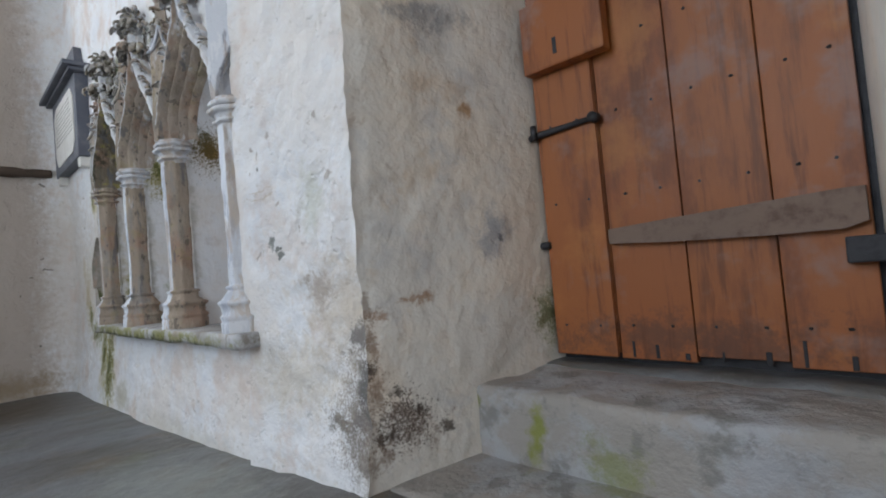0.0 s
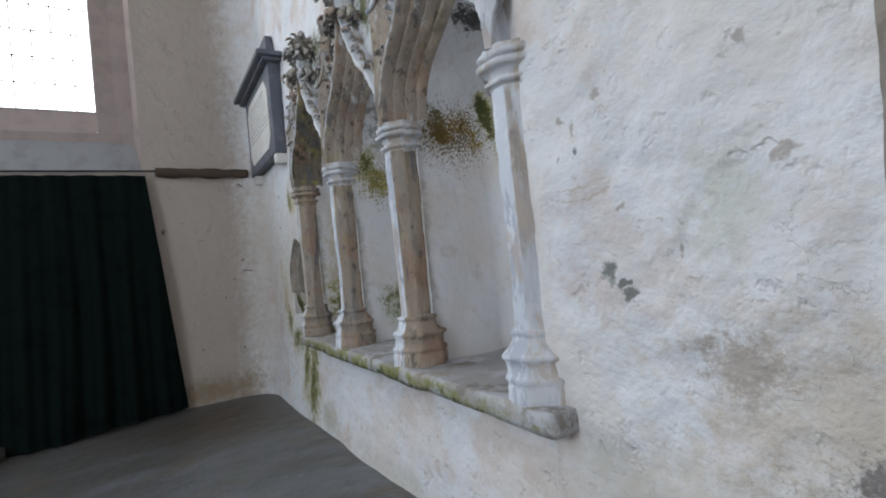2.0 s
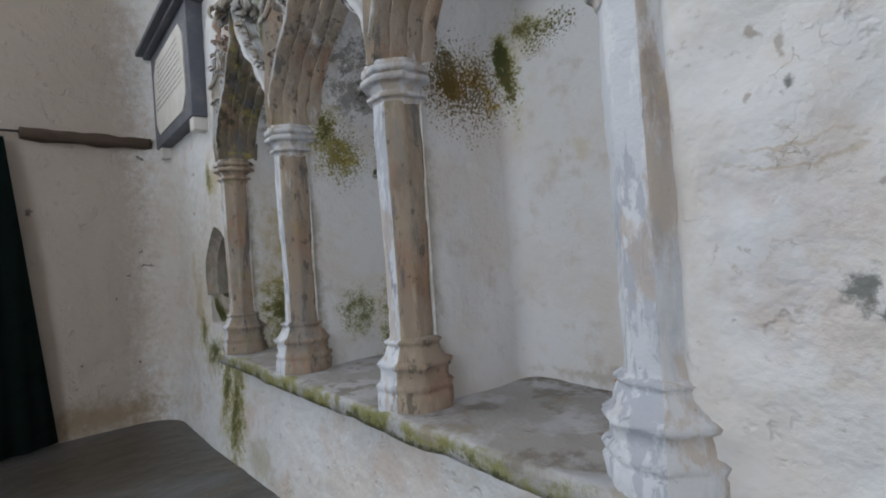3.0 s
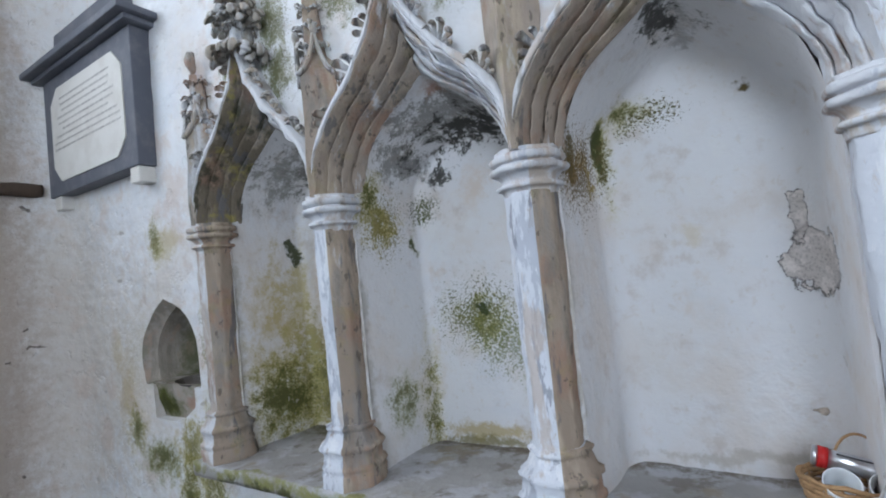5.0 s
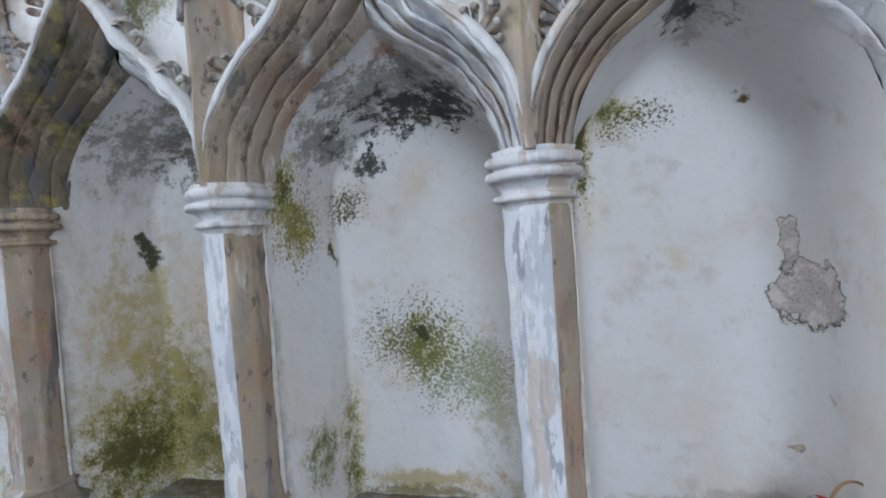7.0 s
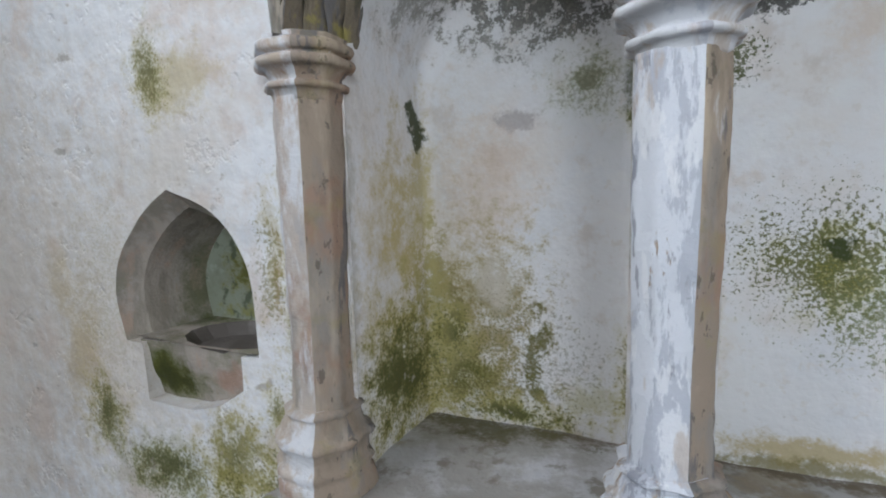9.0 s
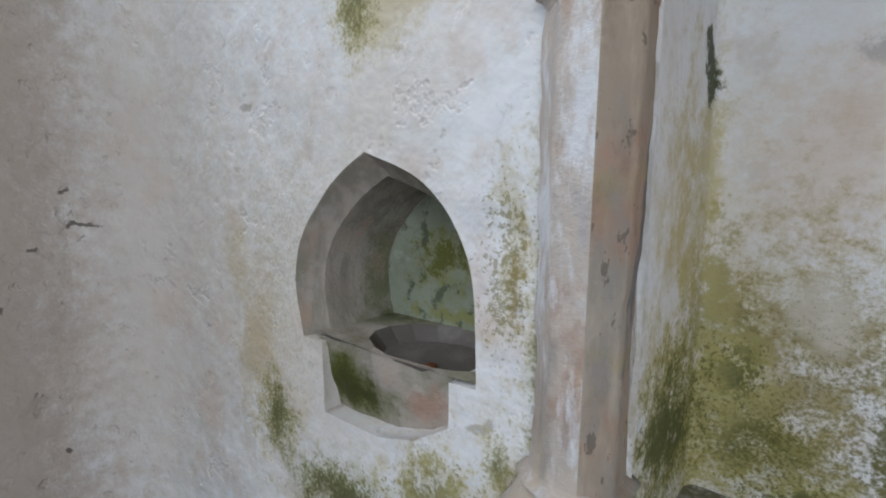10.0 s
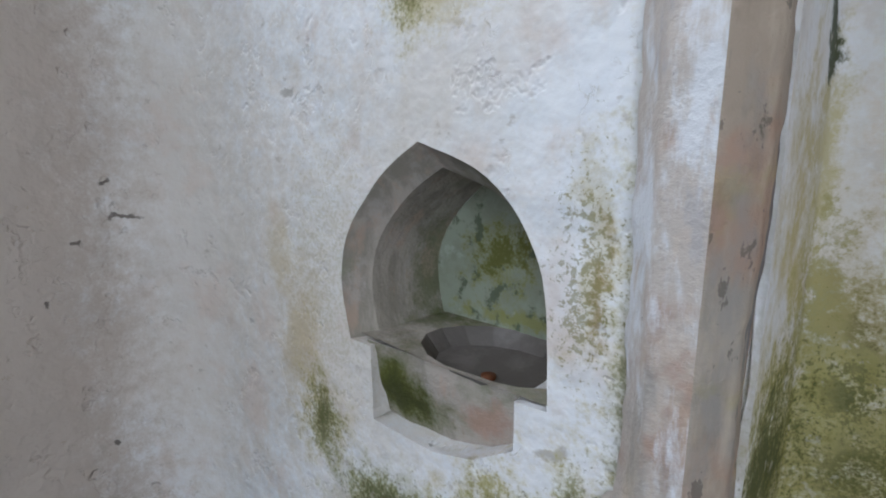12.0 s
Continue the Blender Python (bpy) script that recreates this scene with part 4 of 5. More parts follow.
# ---- the sedilia ----
def niches():
    """Inside of each bay: sides, back and pointed head."""
    y_front, y_back = 0.03, 0.485
    looks = ("recessed seat back thick with green and yellow mould", "recessed seat back of limewash with a green mould spot and blackish head", "recessed seat back of pale limewash with flaked patches")
    for a, b, back, look_ in zip(COLS, COLS[1:], BACKS, looks):
        s = Sheet()
        half, c = (b - a) / 2, (a + b) / 2
        fillet = 0.09 if a > 1.5 else 0.04
        front, rear = curve(INNER, 32), curve(back, 32)
        lo_f = np.array([[0.775 + 0.025 * (k / 40) ** 4, SEAT - 0.02 + (SPRING - SEAT + 0.02) * k / 40] for k in range(40)])
        f = np.concatenate([lo_f + np.array([[0.055 * (1 - (k / 40) ** 6) * (1 if k < 40 else 0), 0] for k in range(40)]), front])
        r = np.concatenate([lo_f, rear])
        ff = np.concatenate([f, (f * [-1, 1])[::-1][1:]])
        rr = np.concatenate([r, (r * [-1, 1])[::-1][1:]])
        u = np.linspace(0, 1, 15)[:, None]
        bend = u ** 1.4
        x = c - half * (ff[None, :, 0] * (1 - bend) + rr[None, :, 0] * bend)
        z = ff[None, :, 1] * (1 - bend) + rr[None, :, 1] * bend
        yf = np.where(ff[None, :, 1] > SPRING + 0.001, 0.1, y_front)
        y = yf + (y_back - fillet - yf) * u + 0 * x
        wob = fbm(x, y, z, 5, 3, 7) * 0.007 * (1 - u ** 4)
        s.grid(np.stack([x + wob, y, z + wob * 0.6], -1), flip=True)
        # back panel
        n = len(rr) // 2
        left, right = rr[:n + 1], rr[::-1][:n + 1]
        w = 0.5 - 0.5 * np.cos(np.pi * np.linspace(0, 1, 65)[None])
        px = c - half * (left[:, None, 0] * (1 - w) + right[:, None, 0] * w)
        pz = left[:, None, 1] + 0 * w
        rim = np.stack([c - half * rr[:, 0], rr[:, 1]], -1)
        edge = np.full(px.shape, 9.0)
        for p, q in zip(rim, rim[1:]):
            d = q - p
            f = np.clip(((px - p[0]) * d[0] + (pz - p[1]) * d[1]) / (d @ d + 1e-12), 0, 1)
            edge = np.minimum(edge, np.hypot(px - p[0] - f * d[0], pz - p[1] - f * d[1]))
        inside = np.clip(1 - edge / fillet, 0, 1)
        py = y_back - fillet * (1 - np.sqrt(1 - inside ** 2)) + fbm(px, 0, pz, 2.5, 4, 12) * 0.008 * np.clip(edge * 12, 0, 1)
        s.grid(np.stack([px, py, pz], -1))
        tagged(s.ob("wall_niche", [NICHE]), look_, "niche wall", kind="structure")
    for x in COLS:
        s = Sheet()
        px = x + np.linspace(0.0 if x == 0 else -0.084, 0.0 if x == COLS[3] else 0.084, 8)[None]
        pz = np.linspace(SEAT - 0.02, SPRING - 0.004, 50)[:, None]
        s.grid(np.stack([px + 0 * pz, 0.036 + 0 * px + 0 * pz, pz + 0 * px], -1))
        tagged(s.ob("wall_strip", [NICHE]), "narrow limewashed strip of wall behind a column", "wall", kind="structure")


niches()


def arch_loft(s, a, b, sign):
    """The moulded half arch of one bay."""
    half, c = (b - a) / 2, (a + b) / 2
    n = 70
    h, i = curve(HOOD, n), curve(INNER, n)
    v = np.linspace(0, 1, 81)[None]
    along = np.linspace(0, 1, n + 1)[:, None]
    x = c + sign * half * (h[:, None, 0] * (1 - v) + i[:, None, 0] * v)
    z = h[:, None, 1] * (1 - v) + i[:, None, 1] * v
    y = -0.105 + 0.21 * v ** 0.95
    # rolls and hollows
    roll = np.abs(np.sin(np.pi * (v * 4.0 - 0.1))) ** 0.7
    fade = 1.0 - 0.55 * np.exp(-np.linspace(0, 1, n + 1)[:, None] * 14)
    fade = fade * (0.62 if sign > 0 else 0.95)
    y = y + (0.5 - roll) * 0.062 * fade * np.clip(v * 12, 0, 1) + 0 * x
    for hollow, wide, deep in ((0.275, 0.05, 0.008), (0.525, 0.06, 0.02), (0.775, 0.05, 0.01)):
        y = y + deep * fade * np.exp(-((v - hollow) / wide) ** 2)
    for joint in (0.2, 0.47, 0.74):
        y = y + 0.004 * np.exp(-((along - joint + 0.02 * v) / 0.009) ** 2)
    w = fbm(x, y, z, 14, 3, 3) * 0.006 + fbm(x, y, z, 45, 2, 6) * 0.0022
    # outer fillet back to the wall
    lead = np.stack([x[:, :1] + sign * 0.012, np.full((n + 1, 1), 0.03), z[:, :1] + 0.022], -1)
    lead2 = np.stack([x[:, :1] + sign * 0.010, np.full((n + 1, 1), -0.098), z[:, :1] + 0.020], -1)
    body = np.stack([x + w, y + w, z + w], -1)
    s.grid(np.concatenate([lead, lead2, body[:, :3]], 1), 1, flip=sign > 0)
    s.grid(body[:, 2:], 0, flip=sign > 0)


def octagon(r, z, cx=0.0, cy=0.0, turn=22.5):
    return [(cx + r * math.cos(radians(turn + 45 * k)) / math.cos(radians(22.5)), cy + r * math.sin(radians(turn + 45 * k)) / math.cos(radians(22.5)), z) for k in range(8)]


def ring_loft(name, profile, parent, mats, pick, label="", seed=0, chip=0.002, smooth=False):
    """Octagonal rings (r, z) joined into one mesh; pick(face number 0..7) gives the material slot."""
    v, f, m = [], [], []
    sub = 7
    cuts = (0.0, 0.035, 0.09, 0.3, 0.7, 0.91, 0.965)
    for r, z in profile:
        o = octagon(r, z)
        for k in range(8):
            a, b = Vector(o[k]), Vector(o[(k + 1) % 8])
            for cut in cuts:
                p = a.lerp(b, cut)
                worn = 1 - 0.022 * math.exp(-(min(cut, 1 - cut) / 0.05) ** 2)
                v.append(Vector((p.x * worn, p.y * worn, z)))
    n = 8 * sub
    arr = np.array([tuple(p) for p in v])
    off = fbm(arr[:, 0] * 1 + seed, arr[:, 1], arr[:, 2], 16, 3, seed) * chip
    off = off - 0.5 * chip * np.clip(fbm(arr[:, 0], arr[:, 1] + seed, arr[:, 2] * 0.5, 40, 2, seed + 4) - 0.35, 0, 1) * 3
    length = np.hypot(arr[:, 0], arr[:, 1])
    arr[:, 0] += arr[:, 0] / length * off
    arr[:, 1] += arr[:, 1] / length * off
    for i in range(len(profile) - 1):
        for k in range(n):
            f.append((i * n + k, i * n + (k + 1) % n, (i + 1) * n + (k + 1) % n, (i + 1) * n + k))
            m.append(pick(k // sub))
    f.append(tuple(range(n))[::-1])
    m.append(0)
    f.append(tuple(range((len(profile) - 1) * n, len(profile) * n)))
    m.append(0)
    ob = mesh_ob(name, arr, f, mats, parent, smooth, m)
    if label:
        tagged(ob, label)
    return ob


def column(x, number):
    labels = ["octagonal stone column beside the small basin niche, worn and brown", "octagonal stone column between seats, brown with flaked limewash",
              "octagonal stone column with bluish limewash and dark flakes", "octagonal stone column with thick limewash against the wall"]
    root = thing("column", labels[number], "column", (x, 0, SEAT), "columns of the stone seats")
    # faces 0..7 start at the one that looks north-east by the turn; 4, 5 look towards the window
    # Limewash goes on the window-side faces, which also paints window light into them.
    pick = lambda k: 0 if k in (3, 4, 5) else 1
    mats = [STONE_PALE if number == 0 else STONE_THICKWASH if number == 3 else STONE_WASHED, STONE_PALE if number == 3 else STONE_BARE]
    R = 0.077
    shaft = [(R + 0.004, 0.2)] + [(R - 0.003 * math.sin(k * 0.3), 0.22 + k * 0.0395) for k in range(21)]
    fine = np.linspace(shaft[0][1], shaft[-1][1], 76)
    shaft = [(float(np.interp(z, [p[1] for p in shaft], [p[0] for p in shaft])), float(z)) for z in fine]
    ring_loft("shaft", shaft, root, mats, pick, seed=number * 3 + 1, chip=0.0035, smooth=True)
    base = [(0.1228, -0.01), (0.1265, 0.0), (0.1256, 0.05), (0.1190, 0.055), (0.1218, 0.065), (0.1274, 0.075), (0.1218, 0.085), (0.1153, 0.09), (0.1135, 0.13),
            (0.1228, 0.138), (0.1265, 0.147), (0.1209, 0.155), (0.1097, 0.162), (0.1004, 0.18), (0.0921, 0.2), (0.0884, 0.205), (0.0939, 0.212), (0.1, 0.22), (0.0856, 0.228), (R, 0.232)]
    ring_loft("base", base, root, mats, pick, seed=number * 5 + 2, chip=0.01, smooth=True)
    cap = [(R, 0.995), (R + 0.001, 1.002)]
    for centre, tall, low, far in ((1.029, 0.009, 0.083, 0.0985), (1.081, 0.0125, 0.1, 0.118), (1.115, 0.0135, 0.1, 0.1155)):
        cap += [(low + (far - low) * math.cos(a2) ** 0.7 if abs(a2) < 1.57 else low, centre + tall * math.sin(a2)) for a2 in (-1.5708, -1.2, -0.75, -0.3, 0.2, 0.65, 1.15, 1.5708)]
        cap += [(low - 0.004, centre + tall + 0.006)] + ([(0.083, 1.05), (0.092, 1.062)] if centre < 1.05 else [])
    cap += [(0.1, 1.142)]
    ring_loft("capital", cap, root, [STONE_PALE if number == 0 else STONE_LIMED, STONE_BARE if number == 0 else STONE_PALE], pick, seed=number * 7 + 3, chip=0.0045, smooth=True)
    return root


for number, x in enumerate(COLS):
    column(x, number)


def lump(bm, centre, axes, seed, knob=0.35, n=10):
    """A carved lobe: an uneven ellipsoid."""
    start = len(bm.verts)
    r = bmesh.ops.create_uvsphere(bm, u_segments=n, v_segments=n // 2 + 2, radius=1)
    m = Matrix(axes).transposed()
    co = np.array([v.co for v in r["verts"]])
    k = 1 + knob * fbm(co[:, 0] + seed, co[:, 1], co[:, 2], 1.6, 3, 1)
    for v, f in zip(r["verts"], k):
        v.co = Vector(centre) + m @ (v.co * f)


def finger(bm, at, way, curl, size, wide, thick, turn, hub):
    """One lobe of a carved leaf: it grows straight, swells and rolls over into a hook."""
    way = Vector(way).normalized()
    curl = (Vector(curl) - way * way.dot(Vector(curl))).normalized()
    side = way.cross(curl)
    stem, r, n, m = 0.72 * size, 0.4 * size, 14, 8
    rings = []
    for i in range(n):
        u = i / (n - 1)
        if u < 0.3:
            c, nrm = Vector(at) + way * stem * (u / 0.3) + curl * (-0.12 * size * math.sin(u / 0.3 * 3.14)), curl
        else:
            a = (u - 0.3) / 0.7 * turn
            rr = r * (1 - 0.3 * (u - 0.3) / 0.7)
            c = Vector(at) + way * (stem + rr * math.sin(a)) + curl * (r - rr * math.cos(a))
            nrm = curl * math.cos(a) - way * math.sin(a)
        w = wide * size * (0.6 + 0.5 * math.exp(-((u - 0.58) / 0.24) ** 2)) * (0.5 if i in (0, n - 1) else 1)
        th = thick * size * (1.25 - 0.5 * u)
        ring = []
        for k in range(m):
            a2 = 6.2832 * k / m
            ring.append(bm.verts.new(c + side * (w * math.cos(a2)) + nrm * (th * math.sin(a2) + 0.25 * w * math.cos(a2) ** 2)))
        rings.append(ring)
    for p, q in zip(rings, rings[1:]):
        for k in range(m):
            bm.faces.new((p[k], p[(k + 1) % m], q[(k + 1) % m], q[k]))
    for k in range(m):
        bm.faces.new((hub, rings[0][(k + 1) % m], rings[0][k]))
    bm.faces.new(rings[-1])


def leaf_cluster(bm, at, out, up, size, seed, curl=(0, -1, -0.25)):
    """A carved crocket: three lobes that fan out, roll over and leave deep eyes under their tips."""
    rnd = random.Random(seed)
    out, at = Vector(out).normalized(), Vector(at)
    front = Vector(curl).normalized()
    if abs(out.dot(front)) > 0.8:
        front = Vector((0, 0.3, -1)).normalized()
    side = out.cross(front).normalized()
    hub = bm.verts.new(at - out * size * 0.4)
    for f, s in ((-1, 0.8), (1, 0.8), (-0.5, 1.0), (0.5, 1.0), (0, 1.2)):
        a = f * rnd.uniform(0.85, 1.1) + rnd.uniform(-0.08, 0.08)
        way = out * math.cos(a) + side * math.sin(a)
        finger(bm, at + side * (f * size * 0.2) + front * (0.1 * size * (1 - abs(f))), way, front, size * s * rnd.uniform(0.9, 1.1), rnd.uniform(0.17, 0.23), 0.08, rnd.uniform(2.1, 2.9), hub)
    for q in (-1, 1):
        finger(bm, at - out * size * 0.3 + side * size * 0.15 * q, out * 0.5 + side * q, front, size * 0.6, 0.2, 0.1, 2.2, hub)


def bay_arch(a, b, number):
    names = ["first", "second", "third"]
    root = thing("arch", ["carved ogee arch of dark lichened stone over one seat", "carved ogee arch of brown stone over the middle seat",
                          "carved ogee arch with limewashed mouldings over a seat"][number], "arch", ((a + b) / 2, 0, SPRING), "arches of the stone seats")
    inv = Matrix.Translation((-(a + b) / 2, 0, -SPRING))
    for sign in (-1, 1):
        s = Sheet()
        arch_loft(s, a, b, sign)
        # Limbs facing the window take the limed stone, as the column faces do.
        ob = s.ob("moulding", [STONE_LICHEN if number == 0 and sign < 0 else STONE_LIMED if sign > 0 else STONE_ARCH, STONE_LIMED], root)
        ob.data.transform(inv)
    c, half = (a + b) / 2, (b - a) / 2
    h = curve(HOOD, 40)
    for sign in (-1, 1):
        for q, k in enumerate((14, 21, 28, 34)):
            p, d = h[k], h[k + 1] - h[k - 1]
            d = Vector((sign * d[0] * half, 0, d[1])).normalized()
            out = Vector((sign * abs(d.z), -0.25, abs(d.x) + 0.2)).normalized()
            bm = bmesh.new()
            leaf_cluster(bm, (c + sign * (half * p[0] + 0.004), -0.06, p[1] + 0.004), out, d, 0.06 + 0.008 * (q % 2), 31 * number + q * 5 + (sign > 0) * 3)
            bm.transform(inv)
            part("crocket", bm, STONE_CARVED, root, smooth=True)
    for q, (z, size, rise) in enumerate(((2.60, 0.085, 0.25), (2.73, 0.088, 0.75), (2.82, 0.06, 1.6))):
        for k in range(6):
            ang = radians(k * 60 + (q % 2) * 30 + 15)
            bm = bmesh.new()
            out = Vector((math.cos(ang), math.sin(ang) * 0.7 - 0.12, rise))
            down = (math.cos(ang) * 0.5, math.sin(ang) * 0.5 - 0.6, -1)
            leaf_cluster(bm, (c + 0.03 * math.cos(ang), -0.06 + 0.02 * math.sin(ang), z), out, (0, 0, 1), size, 71 * number + q * 11 + k, down)
            bm.transform(inv)
            part("leaf", bm, STONE_CARVED, root, smooth=True)
    bm = bmesh.new()
    lump(bm, (c, -0.05, 2.88), [Vector((0.035, 0, 0)), Vector((0, 0.035, 0)), Vector((0, 0, 0.06))], 5.0)
    lump(bm, (c, -0.03, 2.7), [Vector((0.035, 0, 0)), Vector((0, 0.035, 0)), Vector((0, 0, 0.2))], 9.0)
    bm.transform(inv)
    part("finial", bm, STONE_CARVED, root, smooth=True)


for number, (a, b) in enumerate(zip(COLS, COLS[1:])):
    bay_arch(a, b, number)


def pinnacle(x, number):
    root = thing("pinnacle", ["slender stone pinnacle with carved leaves, grey and lichened", "slender diamond-set stone pinnacle, brown with white edge",
                              "slender diamond-set stone pinnacle with limewashed side", "slender stone pinnacle of reddish stone above the end column"][number],
                 "pinnacle", (x, 0, SPRING), "pinnacles between the arches")
    top = (2.34, 2.4, 2.45, 2.45)[number]
    bm = bmesh.new()
    rings = []
    for z, r, yc in ((SPRING - 0.005, 0.016, -0.095), (1.98, 0.03, -0.088), (2.08, 0.062, -0.05), (2.18, 0.09, -0.015), (2.3, 0.1, -0.005), (top, 0.1, -0.005), (top + 0.03, 0.088, -0.005), (top + 0.06, 0.06, -0.01), (top + 0.3, 0.042, -0.02)):
        rings.append([bm.verts.new((dx * r, yc + dy * r, z - SPRING)) for dx, dy in ((1, 0), (0, 1), (-1, 0), (0, -1))])
    for p, q in zip(rings, rings[1:]):
        for k in range(4):
            bm.faces.new((p[k], p[(k + 1) % 4], q[(k + 1) % 4], q[k]))
    bm.faces.new(rings[-1])
    bmesh.ops.bevel(bm, geom=[e for e in bm.edges if abs(e.verts[0].co.z - e.verts[1].co.z) > 0.03], offset=0.003, segments=1, affect="EDGES")
    part("shaft", bm, (STONE_CARVED, STONE_ARCH, STONE_ARCH, STONE_WASHED)[number], root)
    # a little gable of two ogee ribs on each front face
    for dx in (-1, 1):
        def at(u, h):
            return (dx * (0.103 * u + 0.001), -0.108 + 0.1 * u - 0.006, top - 0.03 + h - SPRING)
        for foot in (0.0, 1.0):
            line = [at(foot + (0.5 - foot) * f, h) for f, h in ((0, 0), (0.4, 0.03), (0.68, 0.075), (0.85, 0.12), (1, 0.17))]
            part("gable_rib", tube(line, [0.01, 0.0105, 0.01, 0.009, 0.01], 6), STONE_CARVED if number < 2 else STONE_WASHED, root, smooth=True)
        bm = bmesh.new()
        lump(bm, at(0.5, 0.185), [Vector((0.016, 0, 0)), Vector((0, 0.016, 0)), Vector((0, 0, 0.026))], number + dx)
        part("gable_knob", bm, STONE_CARVED, root, smooth=True)
    rnd = random.Random(number)
    for q, z in enumerate((top + 0.08, top + 0.17, top + 0.25)):
        for k in range(4):
            ang = radians(k * 90 + 45 * (q % 2))
            bm = bmesh.new()
            away = Vector((math.cos(ang), math.sin(ang), 0.9))
            leaf_cluster(bm, (0.025 * math.cos(ang), -0.02 + 0.025 * math.sin(ang), z - SPRING), away, (0, 0, 1), 0.046 - 0.006 * q, number * 50 + q * 9 + k, (math.cos(ang), math.sin(ang) - 0.3, -0.8))
            part("crocket", bm, STONE_CARVED, root, smooth=True)
    bm = bmesh.new()
    lump(bm, (0, -0.045, top + 0.36 - SPRING), [Vector((0.024, 0, 0)), Vector((0, 0.024, 0)), Vector((0, 0, 0.055))], number + 2.0, 0.6)
    part("finial", bm, STONE_CARVED, root, smooth=True)


for number, x in enumerate(COLS):
    pinnacle(x, number)


def seat_slab():
    root = thing("seat_slab", "long grey stone seat slab with green moss along its front edge", "stone seat", (0, 0, SEAT))
    ob = rough_block("slab", -0.12, 2.735, -0.135, 0.5, SEAT - 0.07, SEAT, SLAB, root, rough=0.009, seed=20, cell=0.022, round_=0.009)
    ob.data.transform(Matrix.Translation((0, 0, -SEAT)))


seat_slab()


# ---- the small basin niche ----
def basin_niche():
    root = thing("wall_basin", "small pointed wall niche with a stone drain basin, grey and mossy", "wall basin", (-0.5, 0, 1.06))
    k = Mix("basin_stone", (0.42, 0.375, 0.335), 0.75)
    k.patches((0.27, 0.25, 0.21), 6, 0.45, 0.6, 0.85, stretch=(1.5, 1.5, 0.35))
    k.patches((0.46, 0.34, 0.27), 7, 0.54, 0.64, 0.7, stretch=(1.2, 1.2, 0.35), shift=(6, 0, 2))
    k.patches((0.2, 0.22, 0.13), 6, 0.52, 0.68, 0.6, shift=(5, 3, 2))
    k.patches((0.42, 0.38, 0.36), 14, 0.52, 0.66, 0.7, shift=(3, 0, 2))
    k.stain((-0.64, 0.03, 0.94), (0.19, 0.2, 0.14), (0.09, 0.1, 0.02), 1.0, 0.70, 0.5)
    k.stain((-0.4, 0.03, 0.97), (0.09, 0.2, 0.07), (0.4, 0.26, 0.2), 0.8, 0.70, 0.6)
    k.stain((-0.72, 0.28, 1.15), (0.2, 0.13, 0.35), (0.17, 0.175, 0.1), 0.85, 0.9, 1.0)
    k.stain((-0.5, 0.33, 1.06), (0.4, 0.1, 0.06), (0.13, 0.14, 0.05), 0.85, 0.8, 1.0)
    k.stain((-0.62, 0.01, 0.93), (0.12, 0.2, 0.08), (0.05, 0.055, 0.015), 0.9, 0.8, 1.3)
    k.relief(k.noise(25, 5, 0.6), 0.008).relief(k.noise(100, 3, 0.6), 0.001)
    stone = k.done()
    k = Mix("mossy_niche_back", (0.3, 0.33, 0.26), 0.8)
    k.patches((0.24, 0.26, 0.2), 6, 0.44, 0.58, 0.8, shift=(3, 6, 2), detail=6)
    k.stain((-0.53, 0.31, 1.24), (0.15, 0.2, 0.13), (0.24, 0.24, 0.06), 0.85, 0.8, 1.4)
    k.stain((-0.53, 0.31, 1.25), (0.12, 0.2, 0.08), (0.12, 0.12, 0.03), 0.85, 0.8, 1.8)
    k.stain((-0.45, 0.31, 1.08), (0.3, 0.2, 0.035), (0.25, 0.25, 0.08), 0.8, 0.8, 1.4)
    k.patches((0.09, 0.11, 0.07), 14, 0.54, 0.62, 0.85, shift=(3, 0, 2), detail=6)
    k.patches((0.42, 0.45, 0.4), 12, 0.58, 0.68, 0.6, shift=(3, 9, 2), detail=6)
    k.relief(k.noise(30, 5, 0.6), 0.004)
    mossy = k.done()
    inv = Matrix.Translation((0.5, 0, -1.06))
    left, right = np.array(PISC_L), np.array(PISC_R)
    outer = np.concatenate([left[1:3], curve(left[2:], 18)[1:], curve(right[2:], 18)[::-1][1:]])
    full = []
    for p, q in zip(outer, outer[1:]):
        for f in np.linspace(0, 1, 3)[:-1]:
            full.append(p + (q - p) * f)
    full = np.array(full + [outer[-1]])
    c = np.array([-0.51, 1.17])
    inner = full.copy()
    inner = c + (full - c) * [0.91, 0.91] + [0.012, -0.02]
    # chamfered surround
    s = Sheet()
    u = np.linspace(0, 1, 6)[:, None, None]
    ring = full[None] * (1 - u) + inner[None] * u
    yy = face_y(full[:, 0], full[:, 1])[None] * (1 - u[..., 0]) + 0.075 * u[..., 0] ** 0.8
    s.grid(np.stack([ring[..., 0], yy, ring[..., 1]], -1), flip=False)
    ob = s.ob("surround", [stone], root)
    ob.data.transform(inv)
    s = Sheet()
    deep = c + (inner - c) * [0.93, 0.97]
    ring = inner[None] * (1 - u) + deep[None] * u
    yy = 0.075 + 0.235 * u[..., 0] + 0 * ring[..., 0]
    s.grid(np.stack([ring[..., 0], yy, ring[..., 1]], -1))
    ob = s.ob("inner_side", [stone], root)
    ob.data.transform(inv)
    s = Sheet()
    n = len(deep) // 2
    lft, rgt = deep[:n + 1], deep[::-1][:n + 1]
    w = np.linspace(0, 1, 16)[None]
    px = lft[:, None, 0] * (1 - w) + rgt[:, None, 0] * w
